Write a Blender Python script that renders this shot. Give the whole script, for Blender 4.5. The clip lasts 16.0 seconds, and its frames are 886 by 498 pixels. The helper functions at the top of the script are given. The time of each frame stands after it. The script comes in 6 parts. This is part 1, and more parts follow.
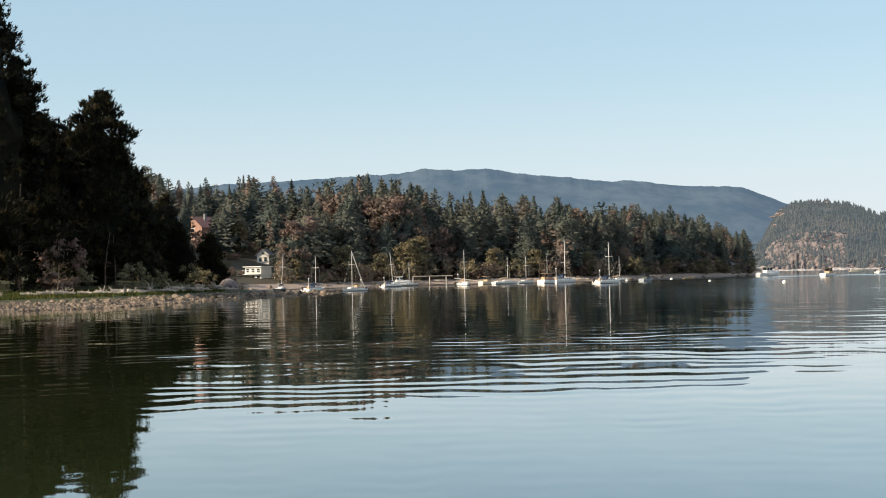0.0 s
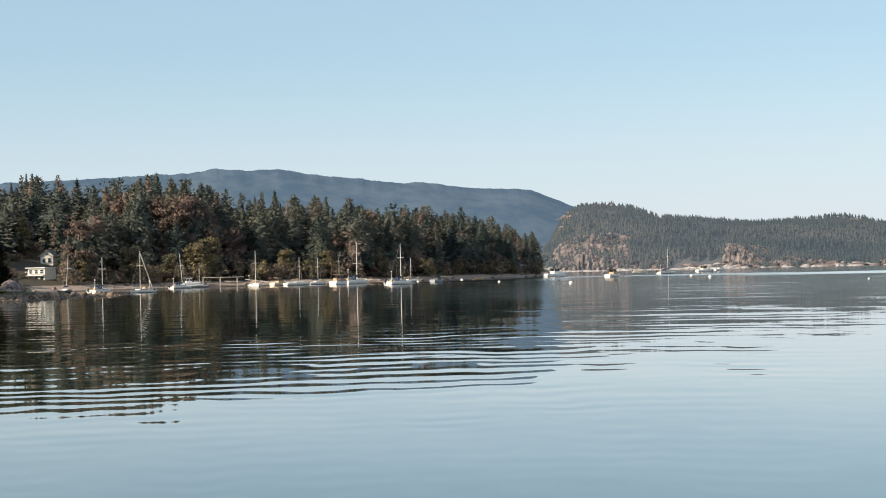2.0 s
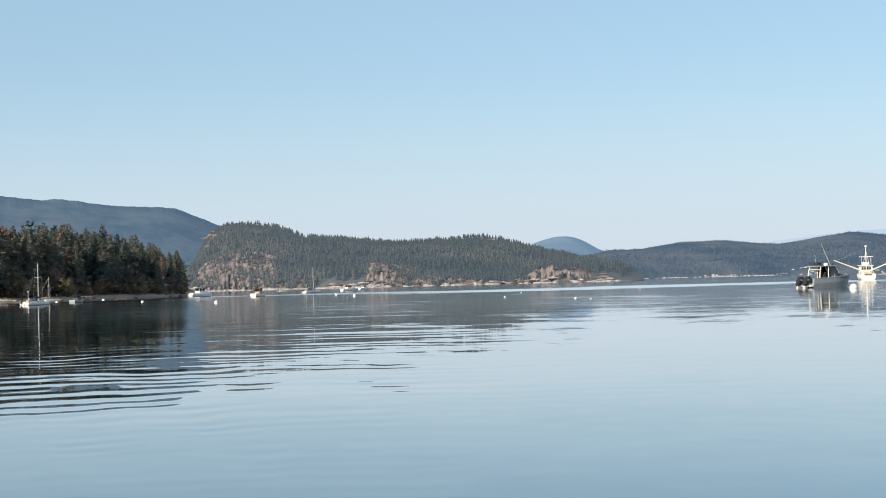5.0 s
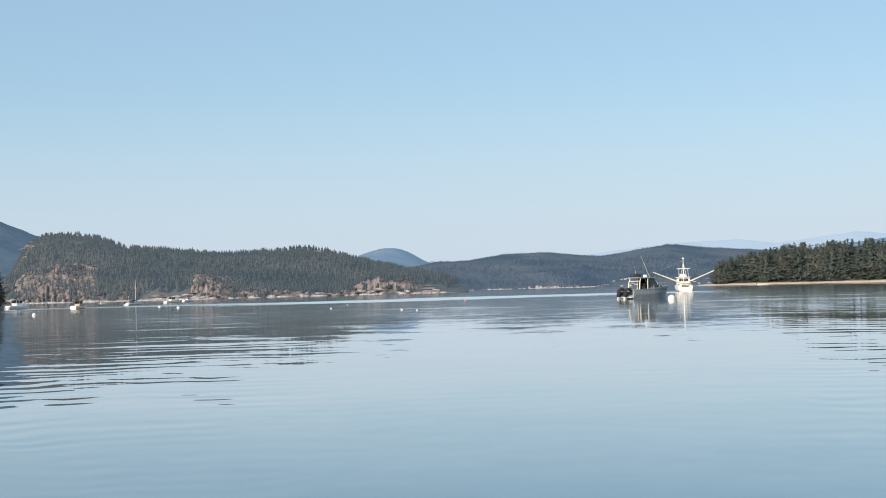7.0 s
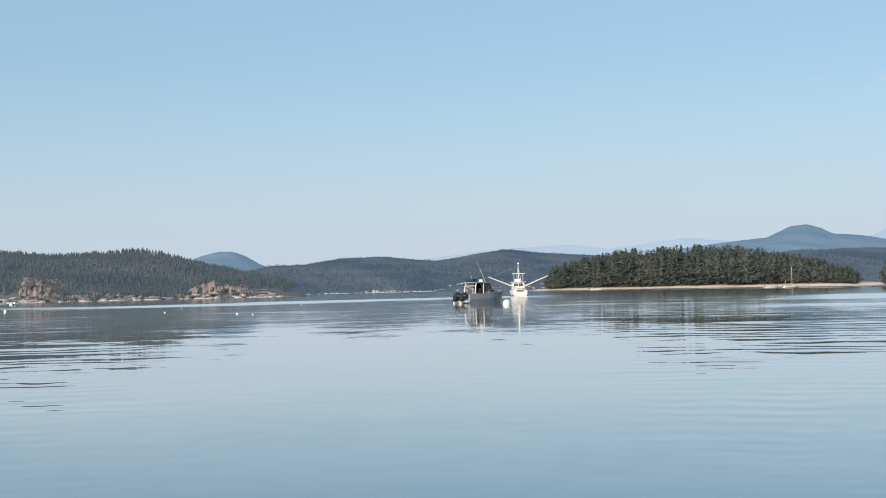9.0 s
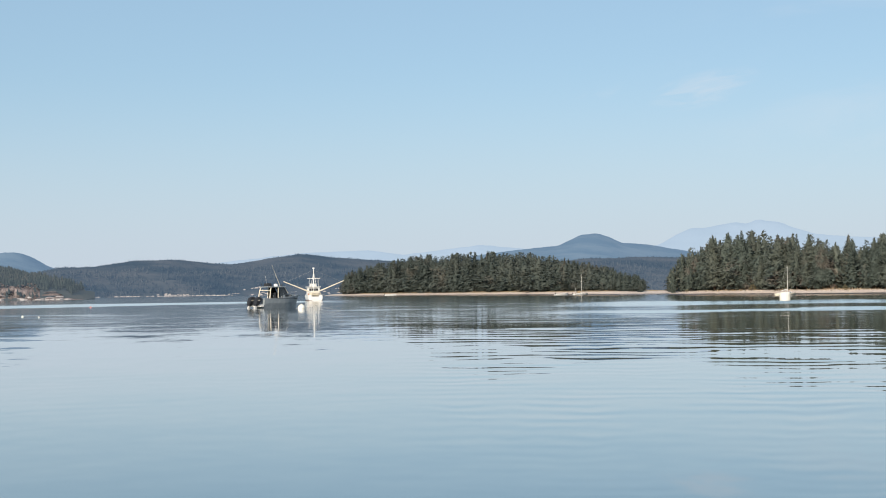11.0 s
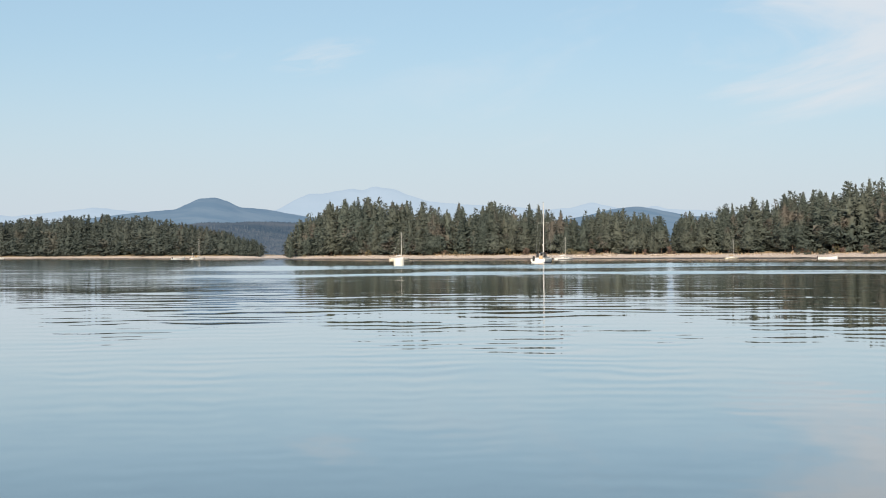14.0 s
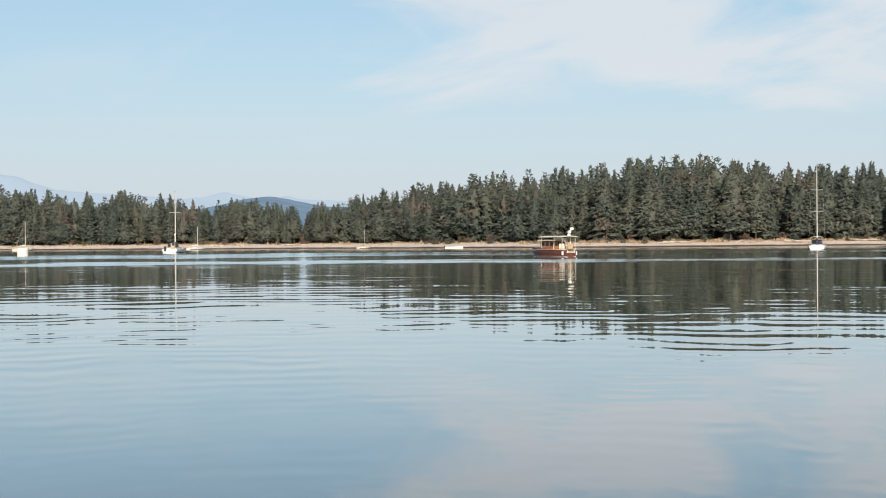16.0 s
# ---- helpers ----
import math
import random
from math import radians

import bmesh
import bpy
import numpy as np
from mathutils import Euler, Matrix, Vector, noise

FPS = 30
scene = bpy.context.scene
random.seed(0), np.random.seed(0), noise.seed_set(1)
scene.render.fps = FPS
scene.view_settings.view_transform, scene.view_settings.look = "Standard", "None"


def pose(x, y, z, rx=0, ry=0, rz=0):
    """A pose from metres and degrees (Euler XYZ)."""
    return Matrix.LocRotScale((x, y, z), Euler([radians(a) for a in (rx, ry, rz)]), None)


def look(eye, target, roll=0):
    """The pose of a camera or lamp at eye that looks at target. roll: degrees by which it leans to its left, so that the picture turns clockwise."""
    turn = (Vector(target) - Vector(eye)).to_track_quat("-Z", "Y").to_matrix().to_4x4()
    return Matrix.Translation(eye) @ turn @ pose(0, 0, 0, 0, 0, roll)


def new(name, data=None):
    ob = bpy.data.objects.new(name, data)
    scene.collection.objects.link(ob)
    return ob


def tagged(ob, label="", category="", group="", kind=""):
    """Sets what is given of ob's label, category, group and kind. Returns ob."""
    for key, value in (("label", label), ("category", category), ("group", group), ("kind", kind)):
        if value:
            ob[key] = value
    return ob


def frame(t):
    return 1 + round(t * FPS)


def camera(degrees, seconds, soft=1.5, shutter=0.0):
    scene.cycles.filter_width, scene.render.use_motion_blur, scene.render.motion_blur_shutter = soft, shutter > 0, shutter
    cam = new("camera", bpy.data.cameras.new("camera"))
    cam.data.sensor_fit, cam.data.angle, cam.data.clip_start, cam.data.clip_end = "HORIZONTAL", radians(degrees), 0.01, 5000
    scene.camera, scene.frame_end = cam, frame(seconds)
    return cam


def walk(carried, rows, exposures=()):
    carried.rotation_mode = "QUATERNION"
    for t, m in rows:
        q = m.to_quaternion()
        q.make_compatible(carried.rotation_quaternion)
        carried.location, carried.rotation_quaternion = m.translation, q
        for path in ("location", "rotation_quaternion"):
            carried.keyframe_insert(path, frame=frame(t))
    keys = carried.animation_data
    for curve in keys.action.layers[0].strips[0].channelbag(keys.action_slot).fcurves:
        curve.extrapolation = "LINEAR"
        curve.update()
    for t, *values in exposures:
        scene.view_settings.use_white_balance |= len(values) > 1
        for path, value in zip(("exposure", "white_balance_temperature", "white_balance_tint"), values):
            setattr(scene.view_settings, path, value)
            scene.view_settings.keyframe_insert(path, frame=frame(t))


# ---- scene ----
# ================= camera and its walk =================
EYE = (0.0, 0.0, 2.6)
cam = camera(34.0, 16.0, soft=1.0)


def aim(yaw, pitch, roll):
    """The pose of a camera at the eye that is turned by yaw to the left, pitched up and rolled."""
    a, b = radians(yaw), radians(pitch)
    return look(EYE, (EYE[0] - math.sin(a) * math.cos(b), EYE[1] + math.cos(a) * math.cos(b), EYE[2] + math.sin(b)), roll)


PATH = [
    (0.0, -0.00, 1.03, -1.27), (0.5, -2.00, 0.97, -1.27), (1.0, -3.99, 0.91, -1.28), (1.5, -5.88, 0.87, -1.33),
    (2.0, -8.21, 0.89, -1.31), (2.5, -10.64, 0.94, -1.37), (3.0, -13.09, 1.02, -1.38), (3.5, -15.54, 1.10, -1.41),
    (4.0, -17.91, 1.17, -1.41), (4.5, -20.11, 1.25, -1.44), (5.0, -22.16, 1.32, -1.46), (7.5, -30.49, 1.65, -1.51),
    (8.0, -31.91, 1.67, -1.48), (8.5, -33.48, 1.64, -1.48), (9.0, -35.47, 1.61, -1.37), (11.5, -45.53, 1.57, -0.72),
    (12.0, -47.54, 1.39, -0.62), (12.5, -49.59, 1.12, -0.51), (13.0, -51.89, 0.77, -0.48), (13.5, -54.98, 0.43, -0.49),
    (14.0, -58.53, 0.09, -0.48), (14.5, -62.05, -0.11, -0.48), (15.0, -65.45, -0.21, -0.47), (15.5, -69.20, -0.31, -0.52),
    (16.0, -72.96, -0.43, -0.49),
]
walk(cam, [(t, aim(y, p, r)) for t, y, p, r in PATH], exposures=[(0.0, 0.54, 6720, 10), (2.5, 0.44, 6520, 10), (5.0, 0.34, 6200, 9), (8.0, 0.20, 6080, 9), (9.0, 0.15, 6080, 9), (12.5, 0.18, 6250, 10), (14.5, 0.21, 6380, 10), (16.0, 0.21, 6430, 10)])

# ================= sky, sun =================
SUN_AZ, SUN_EL = -112.0, 25.0
world = bpy.data.worlds.new("sky")
scene.world = world
world.use_nodes = True


def on_compass(az, r, z=0.0):
    """A place from its bearing (degrees to the right of +y) and distance."""
    a = radians(az)
    return Vector((r * math.sin(a), r * math.cos(a), z))


def node(nt, kind, **values):
    n = nt.nodes.new(kind)
    for key, value in values.items():
        if isinstance(value, bpy.types.NodeSocket):
            nt.links.new(value, n.inputs[key.replace("_", " ")])
        else:
            n.inputs[key.replace("_", " ")].default_value = value
    return n


def math_node(nt, op, a, b=0.0, c=0.0):
    n = nt.nodes.new("ShaderNodeMath")
    n.operation = op
    for k, value in enumerate((a, b, c)):
        if isinstance(value, bpy.types.NodeSocket):
            nt.links.new(value, n.inputs[k])
        else:
            n.inputs[k].default_value = value
    return n.outputs[0]


def vec_node(nt, op, a, b=(0, 0, 0), scale=None):
    n = nt.nodes.new("ShaderNodeVectorMath")
    n.operation = op
    for k, value in enumerate((a, b)):
        if isinstance(value, bpy.types.NodeSocket):
            nt.links.new(value, n.inputs[k])
        else:
            n.inputs[k].default_value = value
    if scale is not None:
        if isinstance(scale, bpy.types.NodeSocket):
            nt.links.new(scale, n.inputs["Scale"])
        else:
            n.inputs["Scale"].default_value = scale
    return n


def ramp(nt, fac, lo, hi, a=0.0, b=1.0):
    n = nt.nodes.new("ShaderNodeMapRange")
    n.interpolation_type = "SMOOTHSTEP"
    nt.links.new(fac, n.inputs["Value"])
    for k, value in (("From Min", lo), ("From Max", hi), ("To Min", a), ("To Max", b)):
        n.inputs[k].default_value = value
    return n.outputs[0]


def blend(nt, fac, a, b):
    n = nt.nodes.new("ShaderNodeMix")
    n.data_type = "RGBA"
    for k, value in ((0, fac), (6, a), (7, b)):
        if isinstance(value, bpy.types.NodeSocket):
            nt.links.new(value, n.inputs[k])
        elif k == 0:
            n.inputs[k].default_value = value
        else:
            n.inputs[k].default_value = (*value, 1.0)
    return n.outputs[2]


def noise_tex(nt, vector, scale, detail=3.0, rough=0.55, distortion=0.0):
    n = nt.nodes.new("ShaderNodeTexNoise")
    nt.links.new(vector, n.inputs["Vector"])
    for k, value in (("Scale", scale), ("Detail", detail), ("Roughness", rough), ("Distortion", distortion)):
        n.inputs[k].default_value = value
    return n


nt = world.node_tree
nt.nodes.clear()
sky = nt.nodes.new("ShaderNodeTexSky")
sky.sky_type = "NISHITA"
sky.sun_disc = False
sky.sun_elevation, sky.sun_rotation = radians(SUN_EL), radians(SUN_AZ)
sky.altitude, sky.air_density, sky.dust_density, sky.ozone_density = 0.0, 1.0, 0.4, 1.5
# thin high cloud: streaks bunched over the eastern islands, a few wisps elsewhere
aimed = nt.nodes.new("ShaderNodeTexCoord").outputs["Generated"]
apart = nt.nodes.new("ShaderNodeSeparateXYZ")
nt.links.new(aimed, apart.inputs[0])
bearing = math_node(nt, "MULTIPLY", math_node(nt, "ARCTAN2", apart.outputs[0], apart.outputs[1]), 57.2958)
lift = math_node(nt, "MULTIPLY", math_node(nt, "ARCSINE", math_node(nt, "MINIMUM", math_node(nt, "ABSOLUTE", apart.outputs[2]), 0.99)), 57.2958)
layer = nt.nodes.new("ShaderNodeCombineXYZ")
nt.links.new(math_node(nt, "MULTIPLY", bearing, 0.11), layer.inputs[0])
nt.links.new(math_node(nt, "SUBTRACT", math_node(nt, "MULTIPLY", lift, 0.34), math_node(nt, "MULTIPLY", bearing, 0.05)), layer.inputs[1])
wisps = noise_tex(nt, layer.outputs[0], 1.0, 6.0, 0.58, 0.5).outputs[0]
bank = math_node(nt, "MULTIPLY", ramp(nt, bearing, 62.0, 72.0), ramp(nt, lift, 3.6, 6.2))
cover = ramp(nt, math_node(nt, "ADD", wisps, math_node(nt, "MULTIPLY", bank, 0.36)), 0.68, 0.96)
faint = math_node(nt, "MULTIPLY", ramp(nt, bearing, 50.0, 62.0), ramp(nt, lift, 2.0, 5.0))
cover = math_node(nt, "MAXIMUM", cover, math_node(nt, "MULTIPLY", faint, ramp(nt, wisps, 0.50, 0.78, 0.0, 0.35)))
fine = noise_tex(nt, vec_node(nt, "MULTIPLY", layer.outputs[0], (4.0, 6.0, 1.0)).outputs[0], 1.0, 5.0, 0.6, 0.8).outputs[0]
across = math_node(nt, "DIVIDE", math_node(nt, "SUBTRACT", bearing, 53.9), 2.4)
upward = math_node(nt, "DIVIDE", math_node(nt, "SUBTRACT", math_node(nt, "SUBTRACT", lift, 7.7), math_node(nt, "MULTIPLY", across, 0.45)), 0.8)
puff = math_node(nt, "ADD", math_node(nt, "MULTIPLY", across, across), math_node(nt, "MULTIPLY", upward, upward))
puff = math_node(nt, "MULTIPLY", ramp(nt, puff, 1.0, 0.0), ramp(nt, fine, 0.35, 0.7, 0.0, 0.5))
cover = math_node(nt, "MULTIPLY", math_node(nt, "MAXIMUM", cover, puff), 0.80)
air = ramp(nt, apart.outputs[2], -0.02, 0.16, 0.90, 0.0)
thinning = ramp(nt, apart.outputs[2], 0.20, 0.75, 0.55, 0.08)
hazed = blend(nt, thinning, sky.outputs[0], (3.95, 5.65, 6.80))
hazed = blend(nt, air, hazed, (5.5, 6.0, 6.7))
mix = nt.nodes.new("ShaderNodeMix")
mix.data_type = "RGBA"
nt.links.new(cover, mix.inputs[0])
nt.links.new(hazed, mix.inputs[6])
mix.inputs[7].default_value = (6.9, 7.1, 7.3, 1)
background = nt.nodes.new("ShaderNodeBackground")
background.inputs["Strength"].default_value = 0.095
nt.links.new(mix.outputs[2], background.inputs["Color"])
out = nt.nodes.new("ShaderNodeOutputWorld")
nt.links.new(background.outputs[0], out.inputs["Surface"])

sun = new("sun", bpy.data.lights.new("sun", "SUN"))
sun.data.energy, sun.data.angle, sun.data.color = 5.0, radians(0.55), (1.0, 0.85, 0.66)
sun.matrix_world = look(on_compass(SUN_AZ, math.cos(radians(SUN_EL)), math.sin(radians(SUN_EL))), (0, 0, 0))


# ================= materials =================
def material(name):
    m = bpy.data.materials.new(name)
    m.use_nodes = True
    t = m.node_tree
    t.nodes.clear()
    t_out = t.nodes.new("ShaderNodeOutputMaterial")
    place = t.nodes.new("ShaderNodeNewGeometry").outputs["Position"]
    return m, t, t_out, place


def surface(name, a, b, scale=2.0, rough=0.6, metal=0.0, fine=0.0, specular=0.4):
    """A plain material with two scales of variation between the colours a and b and a fine relief."""
    m, t, t_out, place = material(name)
    n1 = noise_tex(t, place, scale, 4.0).outputs[0]
    n2 = noise_tex(t, place, scale * 9, 3.0).outputs[0]
    fac = ramp(t, math_node(t, "ADD", math_node(t, "MULTIPLY", n1, 0.65), math_node(t, "MULTIPLY", n2, 0.35)), 0.36, 0.64)
    s = t.nodes.new("ShaderNodeBsdfPrincipled")
    t.links.new(blend(t, fac, a, b), s.inputs["Base Color"])
    s.inputs["Roughness"].default_value, s.inputs["Metallic"].default_value = rough, metal
    s.inputs["Specular IOR Level"].default_value = specular
    if fine:
        bump = t.nodes.new("ShaderNodeBump")
        bump.inputs["Distance"].default_value = fine
        t.links.new(n2, bump.inputs["Height"])
        t.links.new(bump.outputs[0], s.inputs["Normal"])
    t.links.new(s.outputs[0], t_out.inputs[0])
    return m


def foliage(name, colours, scale=0.12, thin=0.3, spread=0.5):
    """Leaves or needles: three tints by a wide and a fine noise, partly letting light through."""
    m, t, t_out, place = material(name)
    wide = noise_tex(t, place, scale, 2.0).outputs[0]
    fine = noise_tex(t, place, 1.6, 3.0).outputs[0]
    col = blend(t, ramp(t, wide, 0.40, 0.60), colours[0], colours[1])
    col = blend(t, ramp(t, noise_tex(t, vec_node(t, "ADD", place, (40, 9, 3)).outputs[0], scale * 1.7, 2.0).outputs[0], 0.57, 0.68), col, colours[2])
    isl = t.nodes.new("ShaderNodeNewGeometry").outputs["Random Per Island"]
    shade = math_node(t, "ADD", math_node(t, "MULTIPLY", isl, 0.7), math_node(t, "MULTIPLY", fine, 0.7))
    col = vec_node(t, "SCALE", col, scale=ramp(t, shade, 0.2, 1.2, 1 - spread, 1 + spread)).outputs[0]
    d = t.nodes.new("ShaderNodeBsdfPrincipled")
    d.inputs["Roughness"].default_value = 0.65
    d.inputs["Specular IOR Level"].default_value = 0.10
    t.links.new(col, d.inputs["Base Color"])
    tr = t.nodes.new("ShaderNodeBsdfTranslucent")
    t.links.new(col, tr.inputs["Color"])
    mx = node(t, "ShaderNodeMixShader", Fac=thin)
    t.links.new(d.outputs[0], mx.inputs[1])
    t.links.new(tr.outputs[0], mx.inputs[2])
    t.links.new(mx.outputs[0], t_out.inputs[0])
    return m


def ground_material(name, mud, sand, earth, sand_z, earth_z, scale=0.4):
    """Shore ground: wet mud at the waterline, then sand or gravel, then the floor of the wood."""
    m, t, t_out, place = material(name)
    z = t.nodes.new("ShaderNodeSeparateXYZ")
    t.links.new(place, z.inputs[0])
    n1 = noise_tex(t, place, scale, 4.0)
    n2 = noise_tex(t, place, scale * 8, 4.0, 0.7)
    level = math_node(t, "ADD", z.outputs[2], math_node(t, "MULTIPLY", math_node(t, "SUBTRACT", n1.outputs[0], 0.5), 0.5))
    col = blend(t, ramp(t, level, sand_z - 0.12, sand_z + 0.12), mud, sand)
    col = blend(t, ramp(t, level, earth_z - 0.15, earth_z + 0.15), col, earth)
    col = vec_node(t, "SCALE", col, scale=ramp(t, n2.outputs[0], 0.3, 0.7, 0.6, 1.35)).outputs[0]
    s = t.nodes.new("ShaderNodeBsdfPrincipled")
    t.links.new(col, s.inputs["Base Color"])
    t.links.new(ramp(t, level, sand_z - 0.15, sand_z + 0.1, 0.35, 0.9), s.inputs["Roughness"])
    bump = t.nodes.new("ShaderNodeBump")
    bump.inputs["Distance"].default_value = 0.12
    t.links.new(n2.outputs[0], bump.inputs["Height"])
    t.links.new(bump.outputs[0], s.inputs["Normal"])
    t.links.new(s.outputs[0], t_out.inputs[0])
    return m


def far_material(name, low, high, haze_glow, haze_strength):
    """Distant land: wooded tints, blued for the farthest, with the air's haze put into the surface as an even blue
    glow.
    """
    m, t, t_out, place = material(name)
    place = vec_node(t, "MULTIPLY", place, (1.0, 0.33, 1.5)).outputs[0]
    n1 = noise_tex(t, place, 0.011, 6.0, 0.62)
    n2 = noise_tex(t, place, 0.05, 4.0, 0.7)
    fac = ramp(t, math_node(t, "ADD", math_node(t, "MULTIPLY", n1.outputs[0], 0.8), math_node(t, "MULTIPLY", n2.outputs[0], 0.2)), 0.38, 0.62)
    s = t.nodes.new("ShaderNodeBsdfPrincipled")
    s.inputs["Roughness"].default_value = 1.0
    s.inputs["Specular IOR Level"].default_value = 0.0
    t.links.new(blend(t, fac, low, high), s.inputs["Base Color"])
    s.inputs["Emission Color"].default_value = (*haze_glow, 1)
    s.inputs["Emission Strength"].default_value = haze_strength
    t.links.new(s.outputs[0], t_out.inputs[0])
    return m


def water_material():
    """Sea: a mirror over dark green-blue depth, with ring ripples centred on the eye's place, a cross swell and calmer
    lanes.
    """
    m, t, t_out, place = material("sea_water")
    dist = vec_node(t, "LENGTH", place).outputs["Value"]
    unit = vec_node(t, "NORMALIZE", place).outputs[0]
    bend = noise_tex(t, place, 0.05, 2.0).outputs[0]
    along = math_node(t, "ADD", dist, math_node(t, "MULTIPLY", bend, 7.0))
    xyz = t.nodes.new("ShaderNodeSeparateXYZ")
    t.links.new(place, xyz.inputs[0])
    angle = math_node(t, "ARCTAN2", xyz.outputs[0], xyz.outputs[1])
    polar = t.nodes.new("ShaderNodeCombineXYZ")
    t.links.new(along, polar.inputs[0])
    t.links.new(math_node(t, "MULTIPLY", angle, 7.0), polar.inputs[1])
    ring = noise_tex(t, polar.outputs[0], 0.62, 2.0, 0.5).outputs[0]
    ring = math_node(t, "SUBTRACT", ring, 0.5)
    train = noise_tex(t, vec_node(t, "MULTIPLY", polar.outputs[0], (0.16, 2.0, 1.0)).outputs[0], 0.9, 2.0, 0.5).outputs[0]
    # ring waves spaced by the log of distance: crests stand wider apart farther out
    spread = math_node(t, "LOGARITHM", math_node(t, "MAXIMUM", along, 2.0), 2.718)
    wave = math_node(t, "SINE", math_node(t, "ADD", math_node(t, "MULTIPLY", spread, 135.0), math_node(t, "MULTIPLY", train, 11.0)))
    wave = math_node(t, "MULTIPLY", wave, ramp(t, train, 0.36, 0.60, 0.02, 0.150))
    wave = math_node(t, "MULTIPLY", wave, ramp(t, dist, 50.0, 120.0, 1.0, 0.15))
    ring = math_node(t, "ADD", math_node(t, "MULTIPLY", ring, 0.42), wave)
    lanes = t.nodes.new("ShaderNodeCombineXYZ")
    t.links.new(math_node(t, "LOGARITHM", math_node(t, "MAXIMUM", dist, 1.0), 2.0), lanes.inputs[0])
    t.links.new(math_node(t, "MULTIPLY", angle, 1.3), lanes.inputs[1])
    lane = noise_tex(t, lanes.outputs[0], 3.2, 3.0, 0.6).outputs[0]
    calm = ramp(t, lane, 0.40, 0.60, 0.45, 1.1)
    gust = ramp(t, noise_tex(t, lanes.outputs[0], 5.5, 2.0, 0.5).outputs[0], 0.56, 0.63)
    gust = math_node(t, "MULTIPLY", gust, ramp(t, dist, 120.0, 220.0, 0.0, 0.25))
    band = math_node(t, "MULTIPLY", ramp(t, dist, 335.0, 360.0), ramp(t, dist, 500.0, 440.0))
    gust = math_node(t, "MAXIMUM", gust, math_node(t, "MULTIPLY", math_node(t, "MULTIPLY", band, ramp(t, angle, 0.72, 0.64)), ramp(t, lane, 0.36, 0.52, 0.1, 1.3)))
    apart2 = math_node(t, "ADD", dist, math_node(t, "MULTIPLY", math_node(t, "SUBTRACT", lane, 0.5), 60.0))
    strips = math_node(t, "MAXIMUM", math_node(t, "MULTIPLY", ramp(t, apart2, 208.0, 222.0), ramp(t, apart2, 290.0, 268.0)), math_node(t, "MULTIPLY", ramp(t, apart2, 152.0, 158.0), ramp(t, apart2, 178.0, 172.0)))
    gust = math_node(t, "MAXIMUM", gust, math_node(t, "MULTIPLY", math_node(t, "MULTIPLY", strips, ramp(t, angle, 0.80, 0.98)), 1.3))
    calm = math_node(t, "ADD", calm, gust)
    near = ramp(t, dist, 20.0, 36.0, 0.18, 1.0)
    # the strait between the hill and the low island lies calmer than the two bays
    still = math_node(t, "MULTIPLY", ramp(t, angle, 0.24, 0.50), ramp(t, angle, 0.88, 0.64))
    still = math_node(t, "MAXIMUM", still, math_node(t, "MULTIPLY", ramp(t, dist, 90.0, 160.0, 0.0, 0.9), math_node(t, "MULTIPLY", ramp(t, angle, 0.24, 0.50), ramp(t, angle, 1.06, 0.86))))
    still = ramp(t, math_node(t, "ADD", still, math_node(t, "MULTIPLY", math_node(t, "SUBTRACT", lane, 0.5), 0.6)), 0.2, 0.9, 1.0, 0.13)
    strength = math_node(t, "MULTIPLY", math_node(t, "MULTIPLY", math_node(t, "MULTIPLY", calm, near), still), RIPPLE)
    strength = math_node(t, "MULTIPLY", strength, ramp(t, dist, 80.0, 180.0, 1.0, 1.6))
    strength = math_node(t, "MULTIPLY", strength, math_node(t, "SUBTRACT", 1.0, math_node(t, "MULTIPLY", ramp(t, angle, 0.30, 0.16), ramp(t, dist, 52.0, 85.0, 0.0, 0.6))))
    # in the ruffled lanes far out the normal leans to the eye, mirroring brighter sky
    lean = math_node(t, "MULTIPLY", gust, -0.022)
    # the bays: normals leaned to darken the mirroring close in, brighten it far out
    near_lean = math_node(t, "MULTIPLY", ramp(t, dist, 27.0, 36.0, 0.0, 0.003), math_node(t, "MULTIPLY", ramp(t, dist, 85.0, 55.0), math_node(t, "ADD", ramp(t, angle, 0.55, 0.80, 1.0, -0.4), ramp(t, angle, 0.95, 1.2, 0.0, 0.4))))
    bay = math_node(t, "MAXIMUM", ramp(t, angle, 0.32, 0.18, 0.1, 1.0), ramp(t, angle, 0.62, 0.82, 0.0, 1.4))
    lean = math_node(t, "ADD", lean, math_node(t, "ADD", near_lean, math_node(t, "MULTIPLY", bay, ramp(t, dist, 90.0, 170.0, 0.0, -0.005))))
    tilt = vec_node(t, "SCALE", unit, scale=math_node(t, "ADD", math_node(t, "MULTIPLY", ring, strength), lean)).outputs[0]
    cross = noise_tex(t, place, 1.3, 2.0, 0.5)
    cross = vec_node(t, "SCALE", vec_node(t, "SUBTRACT", cross.outputs["Color"], (0.5, 0.5, 0.5)).outputs[0], scale=0.012).outputs[0]
    swell = noise_tex(t, place, 0.22, 1.0, 0.4)
    swell = vec_node(t, "SCALE", vec_node(t, "SUBTRACT", swell.outputs["Color"], (0.5, 0.5, 0.5)).outputs[0], scale=0.012).outputs[0]
    total = vec_node(t, "ADD", vec_node(t, "ADD", tilt, cross).outputs[0], swell).outputs[0]
    total = vec_node(t, "ADD", vec_node(t, "MULTIPLY", total, (1, 1, 0)).outputs[0], (0, 0, 1)).outputs[0]
    normal = vec_node(t, "NORMALIZE", total).outputs[0]
